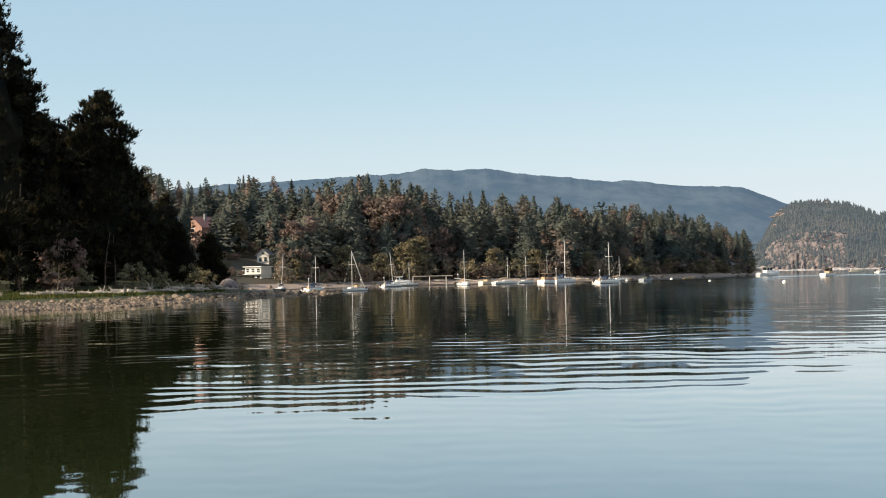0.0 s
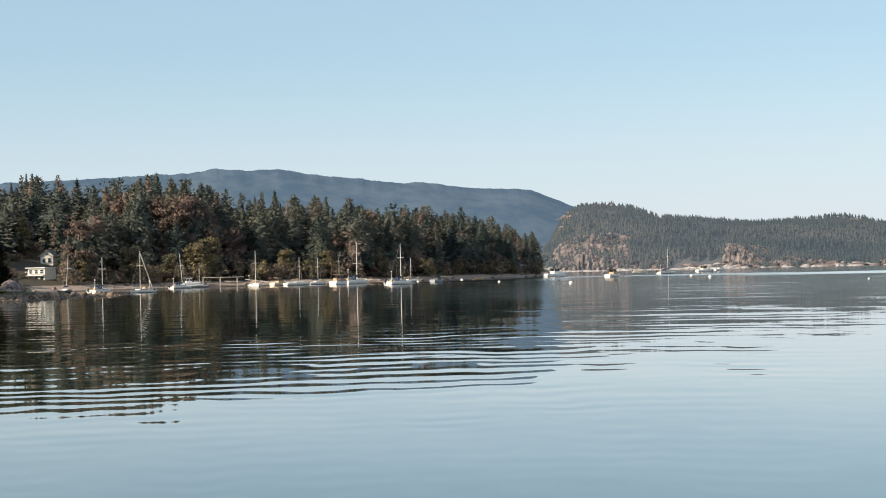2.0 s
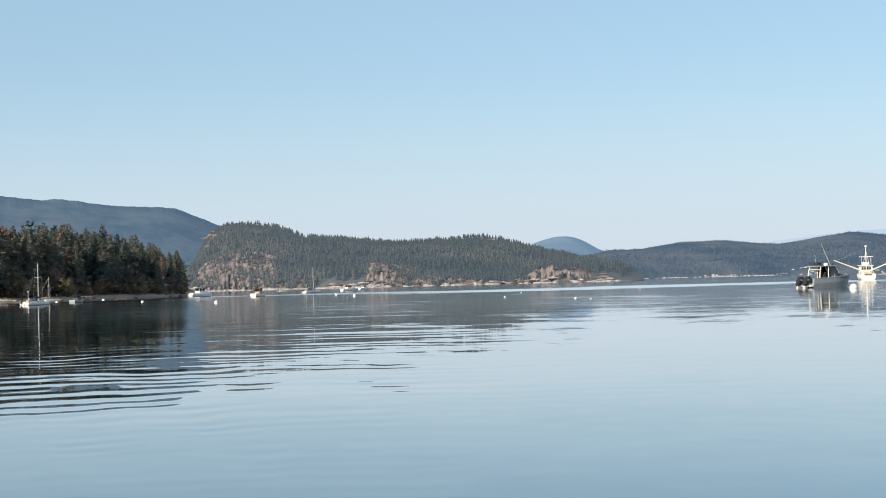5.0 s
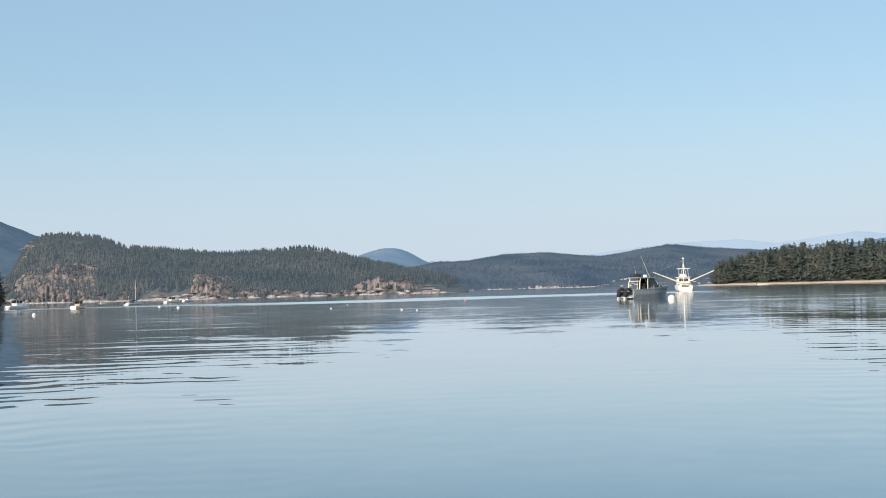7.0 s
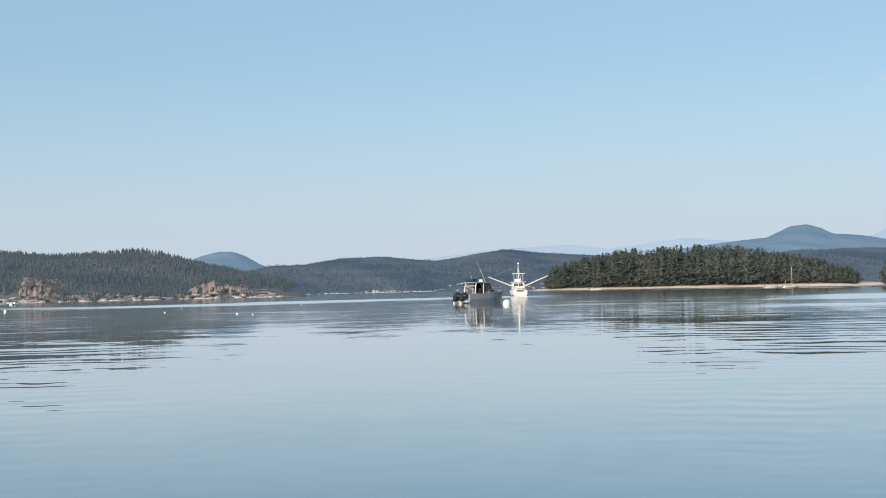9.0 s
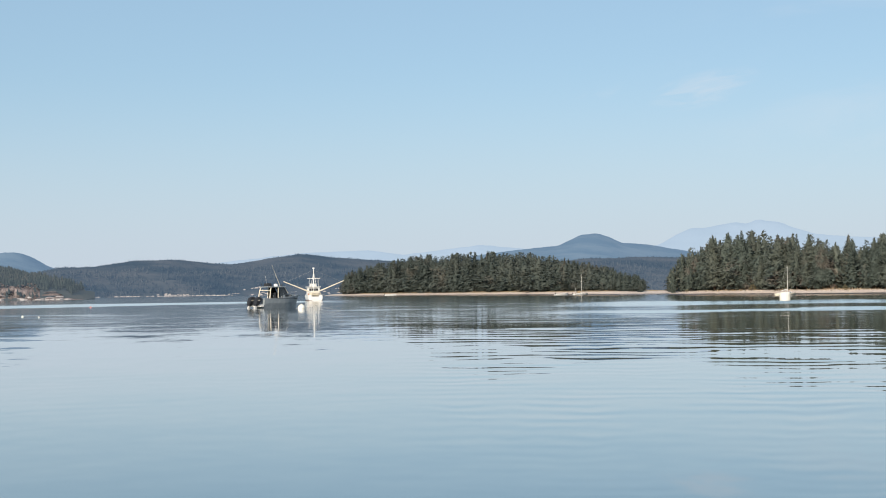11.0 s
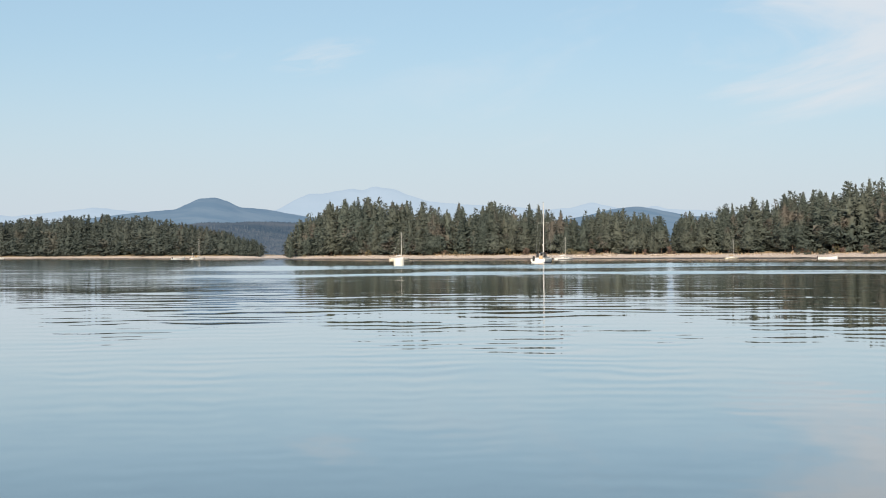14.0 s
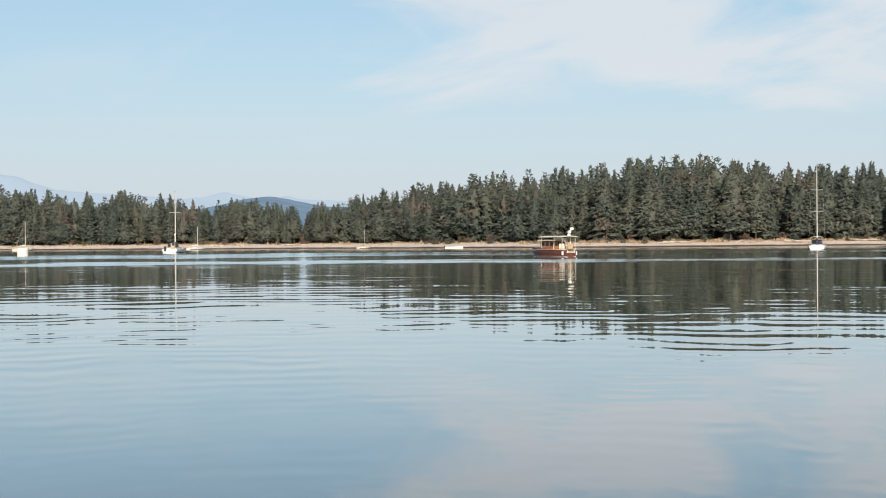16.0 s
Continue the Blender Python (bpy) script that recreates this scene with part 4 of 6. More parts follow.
def bluff(az, off, w, d, h, seed):
    off, w, d, h = off * 1.42, w * 1.75, d * 1.5, h * 1.15
    m = Matrix.Translation(HILL.place(az, off) - Vector((0, 0, 0.10 * h))) @ Matrix.Rotation(-radians(az), 4, "Z")
    ob = new("rock_bluff", rock_build(w, d, h, 13, 7, seed).mesh("rock_bluff", ROCK))
    ob.matrix_world = m
    tagged(ob, "pink-brown granite bluff on the wooded hillside", "rock", "bluffs on the hill")


ROCK_TREES = []


def rock_face(a0, a1, deep, high, peak, seed):
    """A bare granite face on the hill: steep ledges split by clefts, highest at the share peak of its width, sinking into the slope round its edges."""
    across, up = int((a1 - a0) * 38), 34
    rows = []
    for i in range(across + 1):
        w = i / across
        az = a0 + (a1 - a0) * w
        swell = (math.sin(0.5 * math.pi * w / peak) if w < peak else math.cos(0.5 * math.pi * (w - peak) / (1 - peak))) ** 0.55
        swell *= 1 + 0.35 * noise.noise(Vector((az * 2.1, seed, 0)))
        row = []
        for k in range(up + 1):
            u = k / up
            q = Vector((az * 2.0, u * 8.0, seed))
            ledge = 0.16 * (0.3 - abs(noise.noise(q))) + 0.08 * (0.3 - abs(noise.noise(q * 2.3))) + 0.04 * noise.noise(q * 5.1)
            off = deep * (u ** 1.2 + 0.05 * noise.noise(Vector((az * 7, u * 8, seed + 1))))
            p = HILL.place(az, off)
            floor_z = p.z
            z = floor_z + high * swell * (min(1.0, u / 0.22) ** 0.7 * (1 - u) ** 0.5 + 1.5 * ledge - 0.12) - 0.5
            row.append((p.x, p.y, max(z, floor_z - 3) if 0 < i < across and k else floor_z - 4))
            if z > floor_z and rng.random() < (0.065 if a0 < 14 else 0.05):
                ROCK_TREES.append((Vector(row[-1]) - Vector((0, 0, 0.6)), rng.uniform(3.0, 6.5)))
        rows.append(row)
    b = Build().loft(rows, closed=False, caps=False)
    tagged(new("rock_bluff", b.mesh("rock_bluff", ROCK)), "pink-brown granite bluff on the wooded hillside", "rock", "bluffs on the hill")


def outcrop(a0, a1, o0, o1, n, big):
    """Loose ledges of different size on one stretch of the slope."""
    for k in range(n):
        az = rng.uniform(a0, a1)
        off = o0 + (o1 - o0) * rng.random()
        w = big * rng.uniform(0.35, 1.0)
        bluff(az, off, w, w * rng.uniform(0.5, 0.9), w * rng.uniform(0.4, 0.9), rng.uniform(0, 500))


rock_face(12.3, 15.9, 172, 11, 0.36, 3.0)
rock_face(19.1, 20.9, 135, 10, 0.40, 11.0)
rock_face(20.6, 22.4, 42, 5, 0.45, 17.0)
rock_face(25.3, 28.0, 84, 8, 0.4, 23.0)
rock_face(15.9, 17.2, 44, 4.5, 0.6, 31.0)
rock_face(22.0, 23.8, 36, 4.5, 0.5, 37.0)
rock_face(24.7, 25.5, 28, 4.0, 0.5, 41.0)
outcrop(13.0, 13.5, 270, 385, 10, 5)
outcrop(14.2, 15.0, 370, 395, 5, 5)
outcrop(23.7, 24.2, 370, 400, 6, 5)
for k in range(90):
    bluff(rng.uniform(12.5, 29.3), rng.uniform(1, 8), rng.uniform(1.6, 5), rng.uniform(1.5, 4), rng.uniform(0.6, 1.8), k * 1.3)
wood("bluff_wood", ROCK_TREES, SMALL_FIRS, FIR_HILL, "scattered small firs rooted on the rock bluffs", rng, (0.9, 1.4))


def hill_shore():
    """A pale line of bare rock and shell along the foot of the rocky hill."""
    forms = [rock_build(1, 0.8, 0.9, 7, 4, k * 3.1) for k in range(5)]
    b = Build()
    for k in range(420):
        az = rng.uniform(11.9, 20.0) if k % 3 else rng.uniform(20, 29)
        p, s2 = HILL.place(az, rng.uniform(-2, 7)), rng.uniform(1.2, 4.2)
        form = forms[k % 5]
        b.add([(p.x + x * s2, p.y + y * s2, p.z + z * s2 * 0.45) for x, y, z in form.v], form.f)
    tagged(new("hill_shore_rocks", b.mesh("hill_shore_rocks", PALE_ROCK)), "pale rocks along the foot of the hill", "rocks", kind="stuff")


hill_shore()


def far_shore():
    """Pale rocks and driftwood along the foot of the distant hills."""
    forms = [rock_build(1, 0.8, 0.9, 7, 4, k * 3.1) for k in range(5)]
    b = Build()
    for k in range(260):
        az = rng.uniform(30.0, 40) if k % 4 == 0 else rng.choice((30.9, 31.4, 32.6, 33.2, 34.0, 34.8, 36.2)) + rng.gauss(0, 0.25)
        p, s2 = BACK.place(az, rng.uniform(-4, 30) if k % 3 else rng.uniform(-4, 5)), rng.uniform(1.2, 4.8)
        form = forms[k % 5]
        b.add([(p.x + x * s2, p.y + y * s2, p.z + z * s2 * 0.6) for x, y, z in form.v], form.f)
    tagged(new("far_shore_rocks", b.mesh("far_shore_rocks", PALE_ROCK)), "pale rocks along the foot of the distant hills", "rocks", kind="stuff")


far_shore()


# ================= the near spit =================
def near_fir(az, off, h, r, seed, thin=1.0):
    q = random.Random(seed)
    pointed = h > 30
    point = 0.95 if pointed else 0.58
    v, f = fir_points(q, (0.50 if pointed else 0.62) * r / h, 500, 9, 0.07, point + 0.2, 0.7 / h, 12, 0.9, 0.3)
    w, g = bough_points(q, h, 1.06 * r, int((400 if pointed else 300) * thin), 14, 0.06, point, min(1.0, 0.3 + 0.03 * h))
    v, f = np.concatenate([v * h, w]), np.concatenate([f, g + len(v)])
    ob = thing("fir_tree", Matrix.Translation(SPIT.place(az, off)), "tall dark fir tree standing on the gravel spit", "fir tree", "tall firs on the spit")
    part("trunk", trunk_build(h, h * 0.014, q), BARK, ob)
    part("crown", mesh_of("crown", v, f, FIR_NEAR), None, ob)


for az, off, h, r, seed in ((-17.45, 55, 46.5, 14.6, 1), (-16.35, 56, 32, 9.0, 2), (-15.5, 64, 25, 8.0, 3), (-13.3, 58, 28.0, 9.6, 4), (-12.7, 80, 22.0, 6.8, 5), (-14.5, 92, 25.0, 6.5, 6), (-11.7, 70, 17.5, 4.6, 7), (-16.4, 84, 28.0, 7.0, 14), (-10.8, 84, 15.5, 4.4, 15), (-10.35, 60, 9.5, 3.0, 16), (-12.1, 88, 19.5, 5.2, 19), (-9.12, 66, 9.5, 3.2, 20)):
    near_fir(az, off, h, r, seed, 1.0 if -18 < az and off < 70 else 0.35)
# bushes under the firs share their shade-darkened tints
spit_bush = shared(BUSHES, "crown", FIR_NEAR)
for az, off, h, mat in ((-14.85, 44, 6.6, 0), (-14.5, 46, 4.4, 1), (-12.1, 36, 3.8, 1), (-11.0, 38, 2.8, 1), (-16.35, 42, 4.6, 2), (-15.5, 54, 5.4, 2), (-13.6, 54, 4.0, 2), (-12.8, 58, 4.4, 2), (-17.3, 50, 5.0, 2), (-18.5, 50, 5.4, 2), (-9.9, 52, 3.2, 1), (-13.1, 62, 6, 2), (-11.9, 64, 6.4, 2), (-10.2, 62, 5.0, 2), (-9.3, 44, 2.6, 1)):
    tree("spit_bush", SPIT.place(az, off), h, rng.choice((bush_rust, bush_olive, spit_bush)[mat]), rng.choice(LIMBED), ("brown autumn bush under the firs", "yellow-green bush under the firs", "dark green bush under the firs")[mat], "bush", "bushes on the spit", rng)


def snag(az, off, h, lean, branch):
    """A bare dead trunk with a few broken branches."""
    q, b = random.Random(int(off * 7)), Build()
    b.bar([(0, 0, -0.4), (0.1 * lean * h, 0, 0.4 * h), (0.6 * lean * h, 0.1, 0.75 * h), (lean * h, 0.1, h)], 0.016 * h, 0.007 * h, 8)
    for k in range(5):
        z, t = h * q.uniform(0.35, 0.9), q.uniform(-0.6, 0.6)
        n = branch * q.uniform(0.3, 1.0)
        b.bar([(lean * z, 0, z), (lean * z + 0.5 * n, t, z + 0.12 * n), (lean * z + n, 2 * t, z - 0.05 * n)], 0.06, 0.015, 5)
    ob = new("dead_tree", b.mesh("dead_tree", BARK))
    ob.matrix_world = Matrix.Translation(SPIT.place(az, off)) @ Matrix.Rotation(-radians(az), 4, "Z")
    tagged(ob, "bare grey dead tree trunk beside the firs", "dead tree", "dead trees on the spit")


for az, off, h, lean, branch in ((-16.30, 48, 13.5, 0.02, 2.4), (-13.15, 46, 7.5, 0.10, 0.8), (-12.75, 48, 7.0, -0.03, 0.6)):
    snag(az, off, h, lean, branch)


def log_build(rng, length, r):
    b = Build()
    pts = [(0, 0, r)]
    for k in range(1, 5):
        pts.append((length * k / 4, rng.uniform(-0.08, 0.08) * length * 0.4, r * (1 - 0.08 * k)))
    b.bar(pts, r, r * 0.6, 8)
    for _ in range(3):
        k = rng.uniform(0.05, 0.9)
        b.tube((length * k, 0, r), (length * k + 0.2, rng.uniform(-0.5, 0.5), r + rng.uniform(0.1, 0.5)), r * 0.3, r * 0.12, 6)
    return b


def driftwood(land, az, off, length, r, turn):
    ob = new("driftwood_log", log_build(rng, length, r).mesh("driftwood_log", DRIFT, False))
    ob.matrix_world = Matrix.Translation(land.place(az, off)) @ Matrix.Rotation(radians(turn), 4, "Z")
    tagged(ob, "bleached driftwood log lying on the shore", "driftwood", "driftwood on the shore")


for k in range(26):
    az = rng.uniform(-18, -8.2)
    driftwood(SPIT, az, rng.uniform(28, 36) if az < -10 else rng.uniform(22, 34), rng.uniform(0.9, 3.2), rng.uniform(0.10, 0.26), -az + rng.uniform(-80, 80))
for az, off, length, r, turn in ((-15.1, 29, 2.6, 0.30, 8), (-14.2, 29.5, 1.8, 0.26, -10), (-13.6, 30, 3.6, 0.22, 4), (-12.3, 29, 2.4, 0.30, 20), (-11.4, 31, 3.4, 0.24, -6), (-10.9, 30, 1.6, 0.28, 60), (-16.3, 30, 2.2, 0.24, 0), (-9.9, 29, 2.6, 0.22, 12)):
    driftwood(SPIT, az, off, length, r, -az + turn)
for k in range(26):
    az = rng.uniform(53, 91)
    driftwood(EAST, az, rng.uniform(11, 16), rng.uniform(2.5, 8), rng.uniform(0.15, 0.35), -az + rng.uniform(-20, 20))
for k in range(14):
    az = rng.uniform(-3, 11.5)
    driftwood(BAY, az, rng.uniform(6, 13), rng.uniform(2, 6), rng.uniform(0.12, 0.3), -az + rng.uniform(-20, 20))


def root_wad(az, off, size):
    """A washed-up stump: a short butt with crooked roots spread round its end."""
    b = Build()
    b.bar([(0, 0, 0.25 * size), (0.5 * size, 0.1 * size, 0.30 * size), (1.3 * size, 0.15 * size, 0.22 * size)], 0.22 * size, 0.15 * size, 8)
    for k in range(11):
        t = 6.283 * k / 11 + rng.uniform(-0.3, 0.3)
        q = size * rng.uniform(0.45, 0.95)
        b.bar([(0, 0, 0.25 * size), (-0.12 * size, 0.5 * q * math.cos(t), 0.25 * size + 0.5 * q * math.sin(t)), (rng.uniform(-0.5, 0.1) * size, q * math.cos(t + 0.3), max(0.02, 0.25 * size + q * math.sin(t + 0.3)))], 0.09 * size, 0.025 * size, 6)
    ob = new("driftwood_stump", b.mesh("driftwood_stump", DRIFT))
    ob.matrix_world = Matrix.Translation(SPIT.place(az, off)) @ Matrix.Rotation(rng.uniform(0, 6.28), 4, "Z")
    tagged(ob, "bleached driftwood stump with tangled roots", "driftwood", "driftwood on the shore")


for az, off, size in ((-15.3, 30, 0.9), (-14.6, 30, 1.0), (-14.9, 31, 0.9), (-12.9, 31, 1.0), (-11.5, 31, 1.5), (-10.7, 30, 1.4), (-10.1, 30, 1.3), (-9.5, 30, 1.2), (-9.0, 30, 1.4), (-13.3, 31, 1.0), (-7.6, 24, 0.9)):
    root_wad(az, off, size)


def boulder(land, az, off, w, h, label="weathered boulder on the shore", mat=STONE):
    ob = new("boulder", rock_build(w, w * rng.uniform(0.6, 0.9), h, 14, 7, rng.uniform(0, 90)).mesh("boulder", mat))
    ob.matrix_world = Matrix.Translation(land.place(az, off)) @ Matrix.Rotation(rng.uniform(0, 6), 4, "Z")
    tagged(ob, label, "boulder", "boulders on the shore")


boulder(SPIT, -8.45, 30, 1.75, 2.0, "large tan boulder with a flat face on the spit", ROCK)
boulder(SPIT, -8.02, 29, 0.8, 1.2)
boulder(SPIT, -9.1, 31, 0.8, 1.0)
boulder(SPIT, -9.6, 33, 1.0, 1.1)
for k in range(34):
    boulder(SPIT, rng.uniform(-11.2, -4.4), rng.uniform(3, 12), rng.uniform(0.3, 0.85), rng.uniform(0.35, 0.9))
for k in range(40):
    boulder(BAY, rng.uniform(-9, 12), rng.uniform(0.5, 14), rng.uniform(0.4, 1.2), rng.uniform(0.4, 1.0))


def cobbles():
    """Loose stones along the waterline of the spit."""
    forms = [rock_build(1, 0.8, 0.9, 6, 3, k * 3.1) for k in range(6)]
    b = Build()
    for k in range(2600):
        az = rng.uniform(-18.5, -4.1)
        off = rng.gauss(10.5, 2.4) if k % 2 else rng.gauss(1.0, 0.9) if k % 8 else rng.uniform(0, 16)
        p, s = SPIT.place(az, off), rng.choice((0.07, 0.10, 0.13, 0.17, 0.24, 0.34)) * rng.uniform(0.8, 1.2)
        a = rng.uniform(0, 6.28)
        c, q = math.cos(a) * s, math.sin(a) * s
        form = forms[k % 6]
        b.add([(p.x + x * c - y * q, p.y + x * q + y * c, p.z + z * s) for x, y, z in form.v], form.f)
    tagged(new("cobbles", b.mesh("cobbles", STONE)), "grey and tan cobbles along the waterline of the spit", "stones", kind="stuff")


def shore_grass():
    b = Build()
    for k in range(9000):
        az, off = rng.uniform(-19, -8.6), rng.uniform(20, 42)
        p = SPIT.place(az, off)
        h, a = rng.uniform(0.15, 0.42), rng.uniform(0, 6.28)
        c, s = math.cos(a), math.sin(a)
        b.add([(p.x - c * 0.12, p.y - s * 0.12, p.z - 0.02), (p.x + c * 0.12, p.y + s * 0.12, p.z - 0.02), (p.x + s * 0.08, p.y - c * 0.08, p.z + h)], [(0, 1, 2)])
    tagged(new("shore_grass", b.mesh("shore_grass", GRASS)), "short green shore grass on the spit", "grass", kind="stuff")


def beach_grass():
    """Dry grass on the low bank between the beach and the wood."""
    b = Build()
    for k in range(14000):
        az = rng.uniform(76, 95) if k % 9 else rng.uniform(53, 76)
        patch = rough(az * 1.7, 3.0, 1.0, 12)
        if patch < rng.uniform(-0.3, 0.3):
            continue
        p = EAST.place(az, 14.5 + 7.0 * rng.random())
        h, a, w = rng.uniform(0.2, 0.6 + max(0, patch)), rng.uniform(0, 6.28), rng.uniform(0.15, 0.4)
        c, s = math.cos(a) * w, math.sin(a) * w
        b.add([(p.x - c, p.y - s, p.z - 0.05), (p.x + c, p.y + s, p.z - 0.05), (p.x + s * 0.6, p.y - c * 0.6, p.z + h)], [(0, 1, 2)])
    tagged(new("dry_grass", b.mesh("dry_grass", DRY_GRASS)), "tan dry grass on the bank behind the beach", "grass", kind="stuff")


DRY_GRASS = foliage("dry_grass_blades", [(0.36, 0.275, 0.185), (0.43, 0.335, 0.23), (0.28, 0.21, 0.13)], 0.06, 0.25, 0.3)
beach_grass()
GRASS = foliage("shore_grass_blades", [(0.050, 0.064, 0.016), (0.075, 0.078, 0.020), (0.120, 0.105, 0.034)], 0.06)
cobbles()
shore_grass()


# ================= houses and pier =================
def house(m, w, d, h, rise, wall, roof, label, windows, chimney=False):
    """A gabled house: walls with set-in windows and frames, an overhanging roof of two slabs."""
    ob = thing("house", m, label, "house", "houses by the bay")
    b = Build()
    b.loft([[(-w / 2, -d / 2, -1.5), (w / 2, -d / 2, -1.5), (w / 2, -d / 2, h), (0, -d / 2, h + rise), (-w / 2, -d / 2, h)], [(-w / 2, d / 2, -1.5), (w / 2, d / 2, -1.5), (w / 2, d / 2, h), (0, d / 2, h + rise), (-w / 2, d / 2, h)]])
    part("wall", b, wall, ob)
    for side in (-1, 1):
        e, o = 0.45, 0.5
        x1, z1 = side * (w / 2 + e), h - rise * e / (w / 2)
        b = Build()
        b.loft([[(0, y, h + rise + 0.02), (x1, y, z1 + 0.02), (x1, y, z1 + 0.17), (0, y, h + rise + 0.19)] for y in (-d / 2 - o, d / 2 + o)])
        part("roof", b, roof, ob)
    for x, z, ww, hh in windows:
        y = -d / 2
        win = part("window", Build().box(x - ww / 2 - 0.08, x + ww / 2 + 0.08, y - 0.06, y + 0.02, z - 0.08, z + hh + 0.08), WHITE, ob, "white window frame")
        part("pane", Build().box(x - ww / 2, x + ww / 2, y - 0.075, y - 0.02, z, z + hh), GLASS, win, "dark glass pane")
    if chimney:
        part("chimney", Build().box(w * 0.15, w * 0.15 + 0.7, -0.3, 0.4, h, h + rise + 1.0), ROOF_GREY, ob)
    return ob


def face_camera(az, r, z, turn=0.0):
    """A pose whose -y looks back down the bearing, turned to its side."""
    return Matrix.Translation(on_compass(az, r, z)) @ Matrix.Rotation(-radians(az + turn), 4, "Z")


house(face_camera(-9.45, 425, 13.2, 40), 6.6, 7.5, 4.8, 2.8, CEDAR, ROOF_RED, "cedar-clad house with a red metal roof among the trees", [(-1.2, 0.8, 1.1, 1.3), (1.2, 0.8, 1.1, 1.3), (0, 3.4, 1.0, 0.9)], chimney=True)
house(face_camera(-7.0, 385, 6.4, 14), 3.2, 5, 2.6, 1.3, SIDING, ROOF_GREY, "small white gabled house on the slope", [(-0.7, 0.8, 0.7, 1.1), (0.7, 0.8, 0.7, 1.1), (0, 2.6, 0.5, 0.6)])


def flat_house(m):
    ob = thing("house", m, "cream two-storey waterside house with a flat roof and balcony", "house", "houses by the bay")
    part("wall", Build().box(-2.3, 2.3, -2, 2.5, -1.0, 3.3), SIDING, ob)
    part("roof", Build().box(-2.7, 2.7, -2.5, 2.9, 3.3, 3.5), WHITE, ob)
    part("balcony", Build().box(-2.4, 2.4, -3.0, -2.0, 1.55, 1.68), WHITE, ob)
    for k in range(9):
        part("baluster", Build().box(-2.35 + k * 0.57, -2.29 + k * 0.57, -2.98, -2.92, 1.68, 2.45), WHITE, ob)
    part("rail", Build().box(-2.4, 2.4, -3.0, -2.9, 2.45, 2.53), WHITE, ob)
    for x in (-1.5, 0.0, 1.5):
        for z in (0.35, 2.0):
            win = part("window", Build().box(x - 0.5, x + 0.5, -2.06, -1.98, z, z + 1.0), WHITE, ob, "white window frame")
            part("pane", Build().box(x - 0.42, x + 0.42, -2.08, -2.02, z + 0.08, z + 0.92), GLASS, win, "dark glass pane")


flat_house(face_camera(-7.3, 352, 2.2, 34))
house(face_camera(-3.1, 392, 3.0, -15), 5, 7, 2.2, 1.3, SIDING, ROOF_GREY, "low pale cottage half hidden by bushes", [(-1.2, 0.6, 1.0, 1.0), (1.2, 0.6, 1.0, 1.0)])
house(face_camera(11.15, 492, 2.0, 30), 5, 6, 2.0, 1.3, ROOF_GREY, ROOF_GREY, "dark shingled cottage under the firs at the headland", [(-1.5, 0.6, 1.0, 1.0), (1.5, 0.6, 1.0, 1.0)])


def pier():
    ob = thing("pier", face_camera(-0.45, 362, 0.0, -3) @ Matrix.Diagonal((1.15, 1.2, 1.75, 1)), "weathered timber pier on piles running along the shore", "pier")
    for k in range(22):
        part("deck_plank", Build().box(-4.4 + k * 0.4, -4.04 + k * 0.4, -0.9, 0.9, 1.35, 1.42, edge=0.01), PLANK, ob)
    for y in (-0.7, 0.7):
        # beams take the dark bark colour for the shade beneath the planks
        part("beam", Build().box(-4.4, 4.4, y - 0.1, y + 0.1, 1.22, 1.35), BARK, ob, "timber beam, shade-dark under the deck")
    for x in (-4.2, -0.6, 3.0):
        for y in (-0.75, 0.75):
            part("pile", Build().tube((x, y, -2.5), (x, y, 1.35), 0.12, 0.11), PLANK, ob)
    ramp_m = thing("gangway", face_camera(1.05, 358, 0.0, 0) @ Matrix.Diagonal((1.1, 1.2, 1.45, 1)), "sloping timber gangway from the pier to the boats", "gangway")
    part("deck", Build().loft([[(-3.6, -0.6, 1.30), (-3.6, 0.6, 1.30), (-3.6, 0.6, 1.18), (-3.6, -0.6, 1.18)], [(4.5, -0.6, 0.45), (4.5, 0.6, 0.45), (4.5, 0.6, 0.3), (4.5, -0.6, 0.3)]]), PLANK, ramp_m)
    part("float", Build().box(3.6, 9.0, -1.2, 1.2, -0.25, 0.3), PLANK, ramp_m)


pier()


# ================= boats =================
def hull_build(L, B, fore, aft, draft, transom=0.75, n=14, full=2.2, rake=0.06):
    """A hull lofted from stern (-y) to bow (+y), decked at the sheer."""
    rings = []
    for k in range(n + 1):
        s = k / n
        half = B / 2 * (transom + (1 - transom) * math.sin(math.pi / 2 * min(1, s / 0.45))) * (1 - max(0, (s - 0.45) / 0.55) ** full) + 0.01
        sheer = aft + (fore - aft) * s ** 2
        keel = -draft * (1 - max(0, (s - 0.6) / 0.4) ** 2 * 1.1)
        y = -L / 2 + L * s
        lean = rake * L * s ** 3
        pts = [(half, sheer), (half * 0.96, sheer * 0.5), (half * 0.82, 0.0), (half * 0.45, keel * 0.7), (0.0, keel)]
        ring = [(x, y + lean * (z / fore), z) for x, z in pts] + [(-x, y + lean * (z / fore), z) for x, z in reversed(pts[:-1])]
        rings.append(ring)
    return Build().loft(rings)


